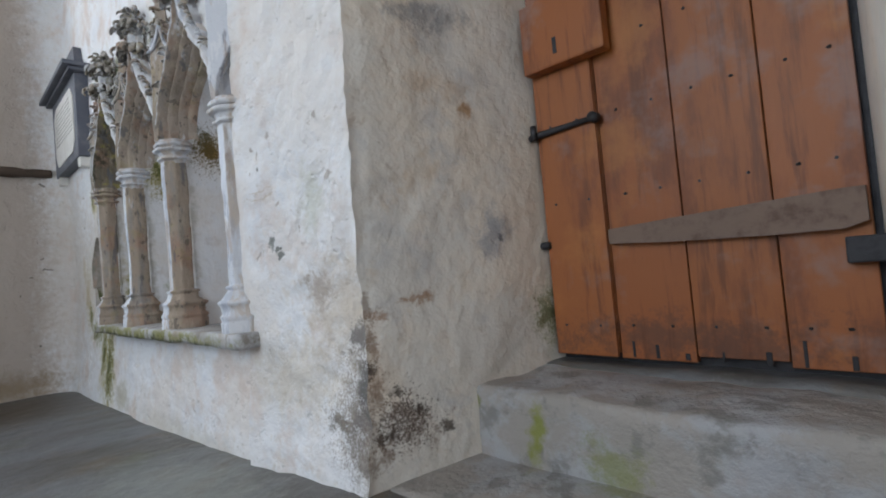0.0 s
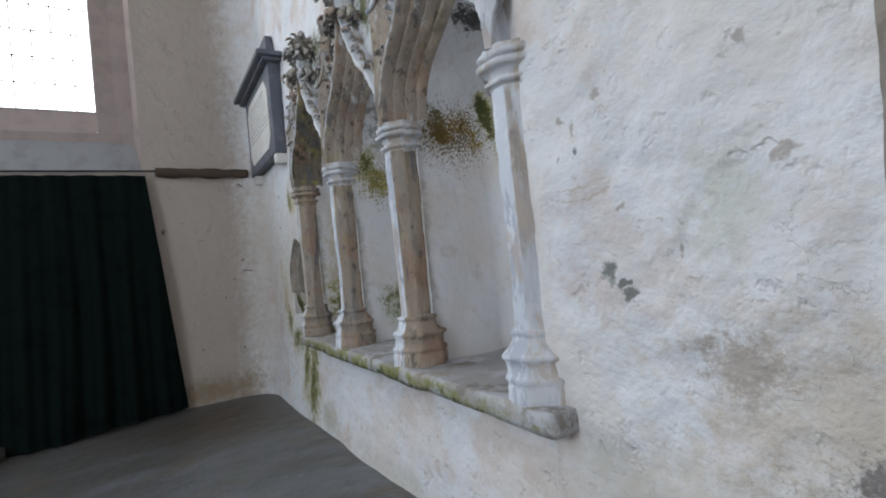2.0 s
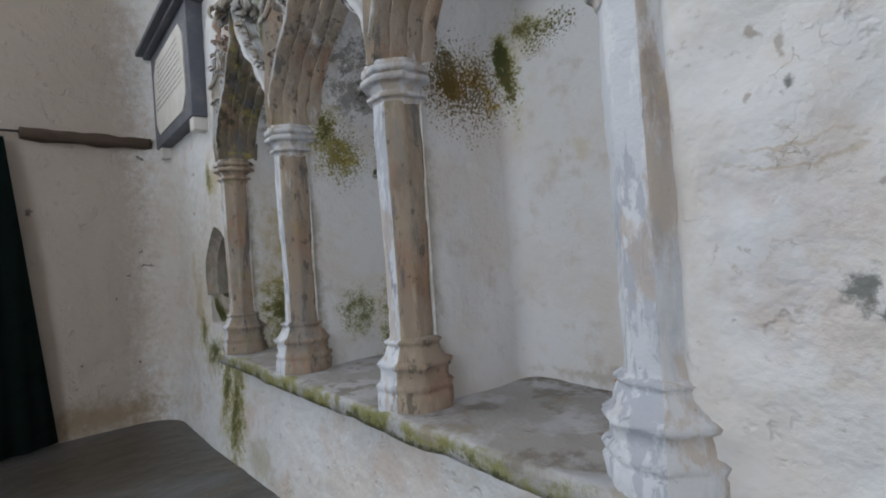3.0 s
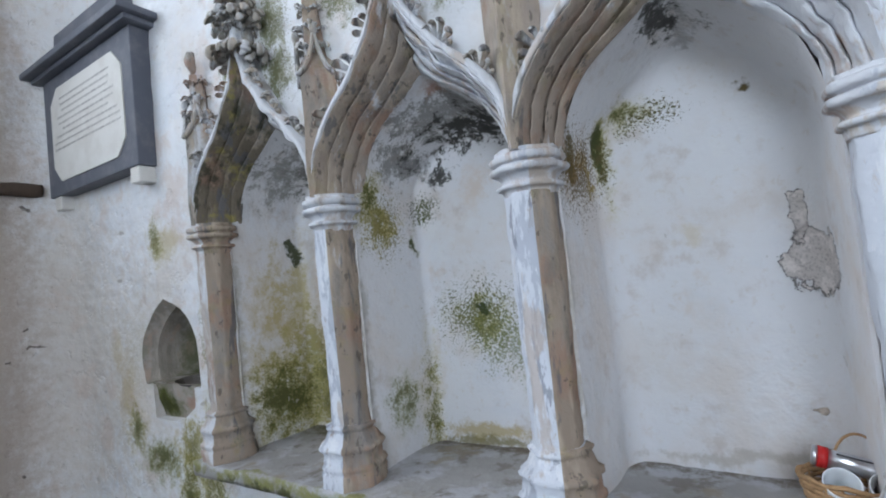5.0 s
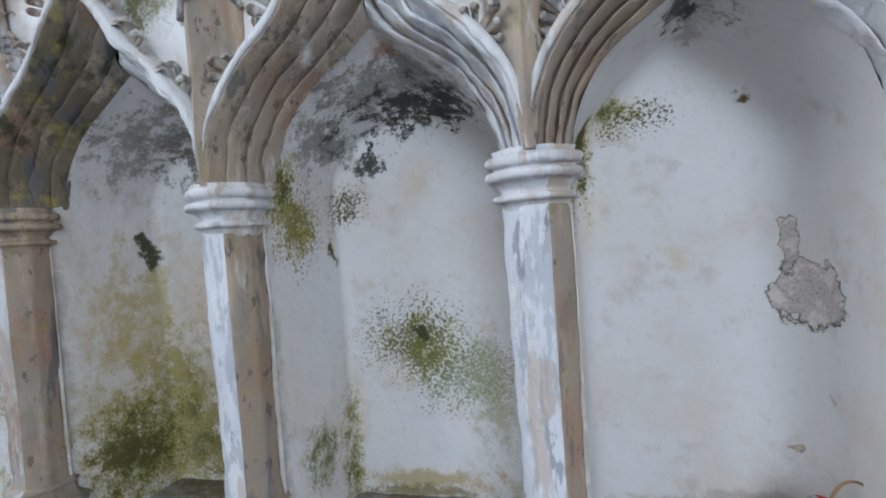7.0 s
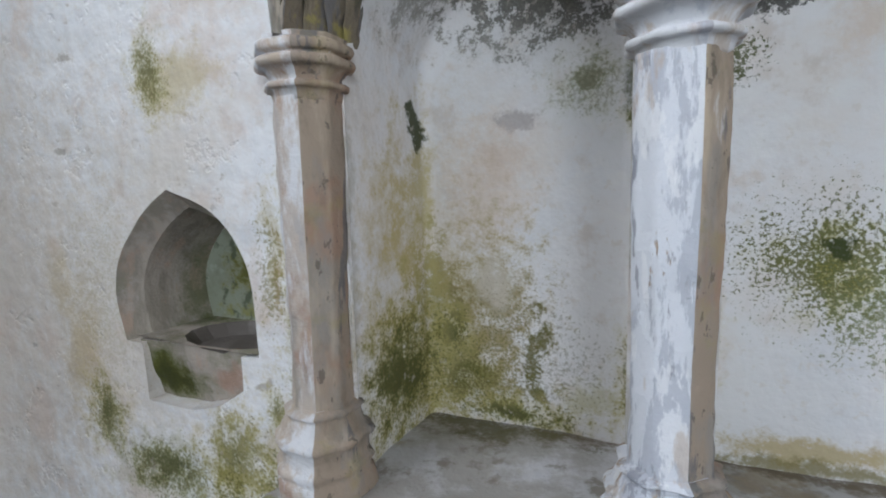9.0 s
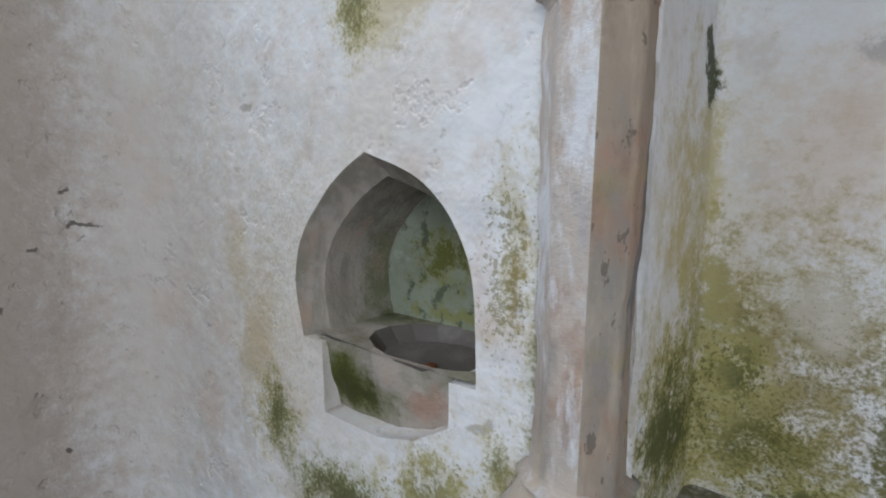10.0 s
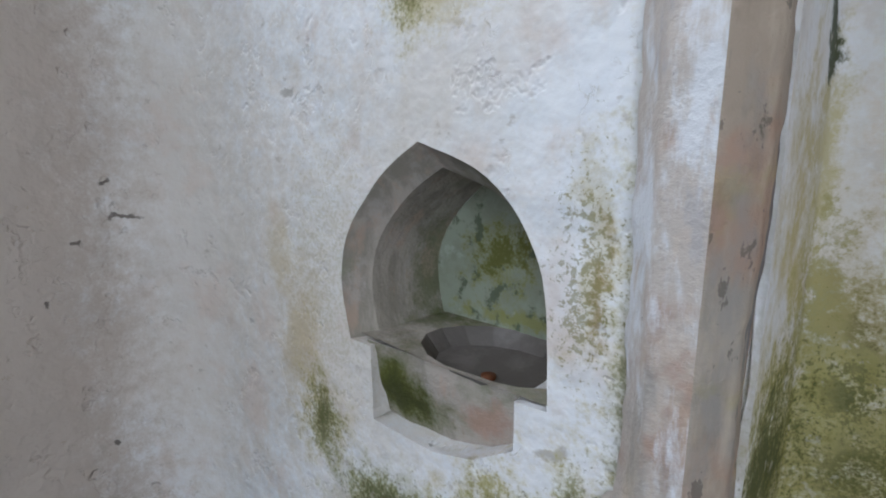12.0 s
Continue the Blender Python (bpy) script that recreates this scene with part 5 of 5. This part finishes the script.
    pz = lft[:, None, 1] * (1 - w) + rgt[:, None, 1] * w
    s.grid(np.stack([px, 0.31 + fbm(px, 0, pz, 9, 3) * 0.006, pz], -1))
    ob = s.ob("back", [mossy], root)
    ob.data.transform(inv)
    # basin: a shelf with an octagonal bowl sunk in it
    bm = bmesh.new()
    bc, z = Vector((-0.425, 0.168)), 1.062
    levels = []
    radii = ((0.36, 0.0), (0.165, 0.0), (0.161, -0.005), (0.135, -0.042), (0.05, -0.052))
    for r, dz in radii:
        lev = []
        for q in range(16):
            ang = radians(22.5 * q + 11.25)
            oct_r = r / math.cos(((ang + math.pi / 8) % (math.pi / 4)) - math.pi / 8)
            x, y = bc.x + oct_r * math.cos(ang) * 1.32, bc.y + oct_r * math.sin(ang) * 0.9
            if dz == 0.0 and r > 0.2:
                x = min(max(x, -0.775), -0.20)
                y = min(max(y, 0.03 if x < -0.66 else 0.012), 0.33)
            lev.append(bm.verts.new((x, y, z + dz - 0.02 * (0.3 - y) * 0)))
        levels.append(lev)
    bowl = bmesh.new()
    inner_levels = [[bowl.verts.new(v.co) for v in lev] for lev in levels[1:]]
    for k2 in range(16):
        bm.faces.new((levels[0][k2], levels[0][(k2 + 1) % 16], levels[1][(k2 + 1) % 16], levels[1][k2]))
    for p, q in zip(inner_levels, inner_levels[1:]):
        for k2 in range(16):
            bowl.faces.new((p[k2], p[(k2 + 1) % 16], q[(k2 + 1) % 16], q[k2]))
    bowl.faces.new(inner_levels[-1])
    for v in [v for lev in levels[2:] for v in lev]:
        bm.verts.remove(v)
    bm.transform(inv)
    bowl.transform(inv)
    part("shelf", bm, stone, root, "grey-green stone shelf of the basin")
    part("bowl", bowl, simple("dark_basin_stone", (0.13, 0.115, 0.105), 0.6, dark=(0.22, 0.2, 0.19), scale=9, bump=0.003), root, "dark shallow sunk stone bowl")
    bm = tube([(-0.435, 0.125, 1.0), (-0.435, 0.125, 1.018)], [0.016, 0.018], 12)
    bm.transform(inv)
    part("drain", bm, simple("rusty_drain", (0.2, 0.07, 0.03), 0.7), root, "small rusty drain in the bowl", smooth=True)
    # broken body of the basin under the shelf
    s = Sheet()
    w = np.linspace(0, 1, 24)[None]
    t = np.linspace(0, 1, 14)[:, None]
    x = -0.73 + 0.46 * w + 0 * t
    front = 0.016 + 0.02 * w + 0.05 * t ** 1.5
    zt = 1.06 - 0.23 * t + 0 * w
    s.grid(np.stack([x, front + fbm(x, 0, zt, 16, 3) * 0.008 * np.clip(t * 6, 0, 1), zt], -1), flip=True)
    ob = s.ob("basin_body", [stone], root)
    ob.data.transform(inv)


basin_niche()


# ---- the east end ----
WIN = dict(y0=-4.56, y1=-1.44, z0=3.01, z1=5.8)
O_Y0, O_Y1, O_Z = -4.9, -1.09, 2.36


def east_wall():
    s = Sheet()
    def panel(y0, y1, z0, z1, slot=0):
        y = np.linspace(y0, y1, max(2, int(abs(y1 - y0) / 0.04)))[None]
        z = np.linspace(z0, z1, max(2, int((z1 - z0) / 0.04)))[:, None]
        x = EAST + fbm(0, y, z, 1.8, 4, 3) * 0.012
        s.grid(np.stack([x, y + 0 * z, z + 0 * y], -1), slot)
    panel(O_Y1, 0.05, -0.05, TOP, 1)
    panel(NORTH, O_Y0, -0.05, TOP)
    panel(O_Y0, O_Y1, -0.05, O_Z)
    tagged(s.ob("wall_east", [EASTWALL, WALL]), "beige stained plaster wall with small holes", "wall", kind="structure")


east_wall()


def east_window():
    root = tagged(new("window"), "tall bright church window with stone mullions and leaded panes", "window", kind="structure")
    root.location = (EAST, -3.1, 3.2)
    inv = Matrix.Translation((-EAST, 3.1, -3.2))

    def put(name, bm, mat, smooth=False, label=""):
        bm.transform(inv)
        return part(name, bm, mat, root, label, smooth)

    gx = EAST - 0.28
    # splayed jambs and sloping sill
    for y_in, y_out in ((O_Y1, WIN["y1"] + 0.17), (O_Y0, WIN["y0"] - 0.17)):
        bm = bmesh.new()
        q = [bm.verts.new(p) for p in ((EAST, y_in, O_Z), (EAST - 0.13, y_in + (y_out - y_in) * 0.25, O_Z + 0.26), (EAST - 0.13, y_in + (y_out - y_in) * 0.25, TOP), (EAST, y_in, TOP))]
        bm.faces.new(q)
        q2 = [bm.verts.new(p) for p in ((EAST - 0.13, y_in + (y_out - y_in) * 0.25, O_Z + 0.26), (EAST - 0.16, y_out, O_Z + 0.3), (EAST - 0.16, y_out, TOP), (EAST - 0.13, y_in + (y_out - y_in) * 0.25, TOP))]
        bm.faces.new(q2)
        put("jamb", bm, JAMB)
    bm = bmesh.new()
    q = [bm.verts.new(p) for p in ((EAST, O_Y0, O_Z), (EAST, O_Y1, O_Z), (EAST - 0.16, O_Y1 - 0.05, O_Z + 0.34), (EAST - 0.16, O_Y0 + 0.05, O_Z + 0.34))]
    bm.faces.new(q)
    put("sloping_sill", bm, SILLGREY)
    put("sill", box(bmesh.new(), EAST - 0.5, EAST - 0.15, WIN["y0"] - 0.2, WIN["y1"] + 0.2, O_Z + 0.3, O_Z + 0.42, 0.015), JAMB)
    bm = bmesh.new()
    q = [bm.verts.new(p) for p in ((EAST - 0.2, WIN["y0"], O_Z + 0.42), (EAST - 0.2, WIN["y1"], O_Z + 0.42), (gx, WIN["y1"], WIN["z0"]), (gx, WIN["y0"], WIN["z0"]))]
    bm.faces.new(q)
    put("sill_slope", bm, JAMB)
    for y0, y1 in ((WIN["y1"], WIN["y1"] + 0.19), (WIN["y0"] - 0.19, WIN["y0"])):
        put("frame", box(bmesh.new(), EAST - 0.4, EAST - 0.17, y0, y1, O_Z + 0.42, TOP, 0.02), JAMB)
    put("head", box(bmesh.new(), EAST - 0.4, EAST - 0.1, WIN["y0"] - 0.2, WIN["y1"] + 0.2, WIN["z1"], TOP, 0.02), JAMB)
    width = 0.92
    for k in range(2):
        y = WIN["y1"] - width - 0.09 - k * (width + 0.18)
        bm = bmesh.new()
        prof = [(-0.19, -0.03), (-0.22, -0.085), (-0.36, -0.085), (-0.36, 0.085), (-0.22, 0.085), (-0.19, 0.03)]
        lo = [bm.verts.new((EAST + a, y + b, O_Z + 0.4)) for a, b in prof]
        hi = [bm.verts.new((EAST + a, y + b, WIN["z1"])) for a, b in prof]
        for i in range(6):
            bm.faces.new((lo[i], lo[(i + 1) % 6], hi[(i + 1) % 6], hi[i]))
        put("mullion", bm, JAMB)
    for k in range(3):
        y1 = WIN["y1"] - k * (width + 0.18)
        bm = bmesh.new()
        for j in range(7):
            y = y1 - width * j / 6
            box(bm, gx - 0.004, gx + 0.004, y - 0.004, y + 0.004, WIN["z0"], WIN["z1"])
        for j in range(12):
            z = WIN["z0"] + (WIN["z1"] - WIN["z0"]) * j / 11
            box(bm, gx - 0.005, gx + 0.005, y1 - width, y1, z - 0.004, z + 0.004)
        put("lead_lattice", bm, LEAD)


east_window()


def backdrop():
    m = bpy.data.materials.new("bright_overcast_sky")
    m.use_nodes = True
    t = m.node_tree
    t.nodes.remove(t.nodes["Principled BSDF"])
    e = t.nodes.new("ShaderNodeEmission")
    e.inputs[0].default_value, e.inputs[1].default_value = (0.95, 0.97, 1.0, 1), 4.0
    t.links.new(e.outputs[0], t.nodes["Material Output"].inputs[0])
    bm = bmesh.new()
    q = [bm.verts.new(p) for p in ((-8, -14, -2), (-8, 8, -2), (-8, 8, 14), (-8, -14, 14))]
    bm.faces.new(q)
    tagged(part("backdrop", bm, m, None), "bright white sky outside the window", "sky", kind="structure")


backdrop()


def curtain():
    root = thing("curtain", "dark green heavy pleated curtain on a thin rail below the window", "curtain", (EAST + 0.05, -1.0, 0.02))
    y = np.linspace(-1.07, -4.9, 420)[None]
    z = np.linspace(0.02, 2.31, 40)[:, None]
    t = (z - 0.02) / 2.29
    edge = (1 - t) * 0.2
    yy = y + edge * (y + 4.9) / 3.83
    phase = yy * 24 + 1.9 * fbm(0, yy, z * 0.25, 1.2, 2, 8)
    x = EAST + 0.085 + (0.026 * np.sin(phase) + 0.012 * np.sin(phase * 2.3 + 1)) * (1 - 0.45 * t) + 0.02 * (1 - t)
    x = x + 0.34 * (1 - t) ** 1.3 * np.clip((-yy - 0.95) / 0.9, 0, 1) ** 1.2
    s = Sheet()
    s.grid(np.stack([x, yy, z + 0.015 * fbm(0, yy, 0, 2, 2) * (1 - t)], -1), flip=True)
    ob = s.ob("cloth", [CLOTH], root)
    ob.data.transform(Matrix.Translation((-EAST - 0.05, 1.0, -0.02)))
    bm = tube([(0.02, -3.95, 2.31), (0.02, 0.05, 2.335)], 0.009, 8)
    part("rail", bm, IRON, root, "thin dark curtain rail", smooth=True)


curtain()
tagged(rough_block("altar_step", -1.9, -0.62, -4.6, -2.17, -0.05, 0.1, FLOOR, rough=0.012, seed=31, cell=0.06, round_=0.02),
       "low dark stone step before the curtain", "step", kind="structure")
beam = rough_block("wall_ledge", EAST - 0.03, EAST + 0.09, -0.99, -0.13, 2.30, 2.385, TIMBER, None, 0.012, 6, 0.03, 0.015)
tagged(beam, "rough dark old timber ledge on the plaster wall", "ledge")


def tablet():
    root = thing("wall_tablet", "wall memorial of blue-grey slate with a pale inscribed panel", "memorial tablet", (-1.0, 0, 2.3))
    inv = Matrix.Translation((1.0, 0, -2.3))

    def put(name, bm, mat, label=""):
        bm.transform(inv)
        part(name, bm, mat, root, label)

    x0, x1 = -1.64, -0.47
    put("back_slab", box(bmesh.new(), x0, x1, -0.1, 0.03, 2.28, 3.06, 0.006), SLATE, "blue-grey slate slab")
    bm = bmesh.new()
    cut, a, b, z0, z1 = 0.1, x0 + 0.12, x1 - 0.1, 2.36, 2.97
    pts = [(a + cut, z0), (b - cut, z0), (b, z0 + cut), (b, z1 - cut), (b - cut, z1), (a + cut, z1), (a, z1 - cut), (a, z0 + cut)]
    lo = [bm.verts.new((x, -0.095, z)) for x, z in pts]
    hi = [bm.verts.new((x, -0.108, z)) for x, z in pts]
    bm.faces.new(hi)
    for k in range(8):
        bm.faces.new((lo[k], lo[(k + 1) % 8], hi[(k + 1) % 8], hi[k]))
    put("panel", bm, MARBLE, "pale marble panel with faded lines of writing")
    bm = bmesh.new()
    rnd = random.Random(4)
    for k in range(9):
        z = z1 - 0.08 - k * 0.04
        w = rnd.uniform(0.3, 0.44)
        n = 9
        x = (a + b) / 2 - w
        while x < (a + b) / 2 + w:
            step = rnd.uniform(0.03, 0.09)
            box(bm, x, min(x + step - 0.012, (a + b) / 2 + w), -0.1095, -0.1075, z - 0.006, z + 0.006)
            x += step
    put("inscription", bm, INK, "faded grey lines of writing")
    bm = bmesh.new()
    box(bm, x0 - 0.05, x1 + 0.06, -0.15, 0.03, 3.06, 3.09, 0.006)
    box(bm, x0 - 0.09, x1 + 0.1, -0.2, 0.03, 3.09, 3.13, 0.008)
    put("cornice", bm, SLATE, "projecting slate cornice")
    bm = bmesh.new()
    pts = [(x0 + 0.1, 3.13), (x1 - 0.1, 3.13), (x1 - 0.14, 3.36), (x0 + 0.14, 3.36)]
    lo = [bm.verts.new((x, 0.03, z)) for x, z in pts]
    hi = [bm.verts.new((x, -0.07, z)) for x, z in pts]
    bm.faces.new(hi)
    for k in range(4):
        bm.faces.new((lo[k], lo[(k + 1) % 4], hi[(k + 1) % 4], hi[k]))
    put("upper_block", bm, SLATE)
    for x in (x0 + 0.09, x1 - 0.07):
        put("bracket", box(bmesh.new(), x - 0.05, x + 0.05, -0.09, 0.03, 2.19, 2.28, 0.01), MARBLE, "pale stone bracket")


tablet()


# ---- the door ----
def door():
    root = tagged(new("door"), "closed old plank door of orange-brown stained wood with iron bolts", "door", kind="structure")
    DY, x0, x1, z0, z1 = 0.9, 3.745, 4.87, 0.5, 2.8
    root.location = (x0, DY, z0)

    def put(name, bm, mat, label="", smooth=False):
        bm.transform(Matrix.Translation((-x0, -DY, -z0)))
        return part(name, bm, mat, root, label, smooth)

    seams = [x0, 4.035, 4.33, 4.62, x1]
    for a, b in zip(seams, seams[1:]):
        put("plank", box(bmesh.new(), a + 0.002, b - 0.002, DY, DY + 0.04, z0 + 0.035 + 0.012 * math.sin(a * 9), z1, 0.004), OAK)
    put("stile", box(bmesh.new(), x0 + 0.003, 4.03, DY - 0.022, DY - 0.001, z0 + 0.03, z1, 0.005), OAK)
    bm = bmesh.new()
    prof = [(4.05, 1.0, 1.06), (4.3, 0.985, 1.075), (4.6, 0.975, 1.09), (4.8, 0.975, 1.1), (4.86, 0.995, 1.1)]
    rings = [[bm.verts.new((x, y, z)) for y, z in ((DY - 0.045, lo), (DY - 0.003, lo), (DY - 0.003, hi), (DY - 0.045, hi))] for x, lo, hi in prof]
    for p, q in zip(rings, rings[1:]):
        for k in range(4):
            bm.faces.new((p[k], p[(k + 1) % 4], q[(k + 1) % 4], q[k]))
    bm.faces.new(rings[0][::-1])
    bm.faces.new(rings[-1])
    put("rail", bm, RAILWOOD, "weathered grey-brown door rail")
    put("lock_box", box(bmesh.new(), x0 + 0.005, 4.13, DY - 0.09, DY - 0.024, 1.79, 2.1, 0.01), OAK, "wooden lock case with a keyhole")
    put("keyhole", box(bmesh.new(), 3.905, 3.923, DY - 0.0925, DY - 0.0895, 1.84, 1.91, 0.001), IRON, "dark keyhole")
    for z, length in ((1.535, 0.29),):
        put("bolt", tube([(x0 - 0.1, DY - 0.035, z - 0.03), (x0, DY - 0.04, z - 0.012), (x0 + length, DY - 0.035, z + 0.0)], [0.012, 0.016, 0.012], 8), IRON, "dark iron bolt bar", True)
        put("bolt_boss", tube([(x0 + length, DY - 0.06, z), (x0 + length, DY - 0.02, z)], 0.022, 10), IRON, "round iron boss", True)
        put("staple", tube([(x0 + 0.01, DY - 0.065, z - 0.035), (x0 + 0.01, DY - 0.065, z + 0.03)], 0.014, 8), IRON, "iron staple", True)
    put("hinge_pin", tube([(x0 - 0.05, DY - 0.03, 1.02), (x0 + 0.02, DY - 0.035, 1.02)], 0.018, 8), IRON, "iron pin in the wall", True)
    put("latch", box(bmesh.new(), x1 - 0.07, x1 + 0.03, DY - 0.07, DY - 0.01, 0.87, 0.95, 0.006), IRON, "iron latch plate")
    rnd = random.Random(3)
    for a, b in zip(seams, seams[1:]):
        for z in (0.66, 1.2, 1.55, 1.85):
            for x in (a + 0.07, b - 0.07):
                put("nail", tube([(x + rnd.uniform(-0.02, 0.02), DY - 0.026 if a < 3.8 else DY - 0.004, z), (x, DY + 0.01, z)], 0.0055, 6), IRON)
    rnd = random.Random(8)
    for q in range(9):
        x = x0 + 0.06 + q * 0.125 + rnd.uniform(-0.03, 0.03)
        put("rot_hole", box(bmesh.new(), x, x + rnd.uniform(0.008, 0.02), DY - 0.0035, DY + 0.01, z0 + 0.03, z0 + 0.05 + rnd.uniform(0.0, 0.07), 0.003), IRON, "dark rotten notch at the foot of a board")
    tagged(part("jamb_plaster", box(bmesh.new(), x1 + 0.021, x1 + 0.3, DY - 0.01, DY + 0.2, 0.3, 2.9, 0.01), PLAIN, None), "pale plaster beside the old door", "wall", kind="structure")
    # Dark sheet that stands in for the shade behind and below the planks.
    put("gap_shade", box(bmesh.new(), x0 - 0.1, x1 + 0.02, DY + 0.045, DY + 0.15, 0.2, 3.0), IRON, "dark sheet standing in for shade behind the planks")


door()


# ---- things on the seat ----
def basket():
    where = (2.465, 0.26, SEAT)
    root = thing("basket", "small woven wicker basket with a loop handle on the stone seat", "basket", where)
    wicker = simple("wicker", (0.42, 0.26, 0.13), 0.7, dark=(0.22, 0.12, 0.06), scale=40)
    rw, rd, h = 0.15, 0.1, 0.11
    rnd = random.Random(2)
    for k in range(9):
        z = 0.008 + h * k / 8
        g = 0.82 + 0.18 * k / 8
        pts = [(rw * g * math.cos(a) * 1.0, rd * g * math.sin(a), z + 0.004 * math.sin(a * 9 + k * 3.14)) for a in np.linspace(0, 2 * math.pi, 37)]
        part("weave", tube(pts, 0.0068, 6, False), wicker, root, smooth=True)
    for k in range(22):
        a = 2 * math.pi * k / 22
        part("stake", tube([(rw * 0.8 * math.cos(a), rd * 0.8 * math.sin(a), 0.0), (rw * math.cos(a), rd * math.sin(a), h + 0.01)], 0.004, 5), wicker, root, smooth=True)
    part("bottom", box(bmesh.new(), -rw * 0.72, rw * 0.72, -rd * 0.7, rd * 0.7, 0.002, 0.01), wicker, root)
    pts = [(-0.005 + 0.062 * math.cos(a), rd * 0.35, h + 0.0 + 0.115 * math.sin(a)) for a in np.linspace(0, math.pi, 20)]
    part("handle", tube(pts, 0.0038, 6), wicker, root, "thin looped cane handle", smooth=True)

    steel = simple("bright_tin", (0.6, 0.61, 0.64), 0.28, 0.9, dark=(0.42, 0.42, 0.45), scale=6, bump=0.0004)
    red = simple("red_enamel", (0.5, 0.02, 0.02), 0.4, dark=(0.35, 0.02, 0.02))
    flask = thing("flask", "silver metal flask with a red end lying in the basket", "flask", (where[0] - 0.105, where[1] + 0.01, SEAT + 0.165))
    way = Vector((0.955, -0.02, -0.2))
    part("body", tube([way * 0.028, way * 0.235], 0.027, 24), steel, flask, smooth=True)
    part("rim", tube([way * -0.008, way * 0.004], 0.027, 24), steel, flask, "silver end rim", smooth=True)
    # Thin dark line laid along the top of the flask body.
    part("dark_line", tube([way * 0.05 + Vector((0, -0.014, 0.0235)), way * 0.225 + Vector((0, -0.014, 0.0235))], 0.0025, 6), IRON, flask, "thin dark line along the body")
    part("collar", tube([way * 0.004, way * 0.028], 0.0295, 24), red, flask, "red band", smooth=True)
    china = simple("white_china", (0.78, 0.81, 0.84), 0.25, dark=(0.72, 0.76, 0.8), bump=0.0, spec=0.5)
    yellow = simple("yellow_print", (0.75, 0.6, 0.1), 0.3)
    for k, dx in enumerate((-0.06, 0.042)):
        mug = thing("mug", ("white china mug with a small yellow mark lying in the basket", "plain white china mug lying in the basket")[k], "mug", (where[0] + dx, where[1] - 0.04, SEAT + 0.095), "mugs in the basket")
        axis = Vector((0.12 - 0.1 * k, -0.62, 0.78)).normalized()
        side = axis.cross(Vector((1, 0, 0))).normalized()
        other = axis.cross(side)
        bm = bmesh.new()
        rings = []
        for d, r in ((-0.055, 0.001), (-0.055, 0.03), (-0.045, 0.037), (0.02, 0.043), (0.034, 0.045), (0.037, 0.0435), (0.034, 0.041), (0.02, 0.039), (-0.03, 0.034), (-0.042, 0.026), (-0.042, 0.001)):
            rings.append([bm.verts.new(axis * d + (side * math.cos(a) + other * math.sin(a)) * r) for a in [6.28318 * q / 28 for q in range(28)]])
        for p, q in zip(rings, rings[1:]):
            for i in range(28):
                bm.faces.new((p[i], p[(i + 1) % 28], q[(i + 1) % 28], q[i]))
        part("body", bm, china, mug, smooth=True)
        if k == 0:
            bm = bmesh.new()
            lump(bm, axis * -0.035 + Vector((0.006, 0.0, 0.0)), [side * 0.011, other * 0.018, axis * 0.0105], 1.0, 0.1)
            part("mark", bm, yellow, mug, "yellow mark inside")


basket()


# ---- the rest of the room ----
def close_room():
    bm = bmesh.new()
    box(bm, EAST - 0.5, WEST + 0.3, NORTH - 0.3, 1.5, TOP, TOP + 0.2)
    tagged(part("ceiling", bm, WOODCEIL, None), "dark boarded church roof", "ceiling", kind="structure")
    bm = bmesh.new()
    for x0, x1, z0, z1 in ((EAST - 0.3, 2.3, 0, TOP), (5.1, WEST + 0.3, 0, TOP), (2.3, 5.1, 0, 1.8), (2.3, 5.1, 4.9, TOP)):
        box(bm, x0, x1, NORTH - 0.3, NORTH, z0 - 0.1, z1)
    tagged(part("wall_north", bm, PLAIN, None), "plain limewashed wall with one window", "wall", kind="structure")
    bm = bmesh.new()
    box(bm, WEST, WEST + 0.3, NORTH, 1.5, -0.1, TOP)
    tagged(part("wall_west", bm, PLAIN, None), "plain limewashed wall", "wall", kind="structure")


close_room()
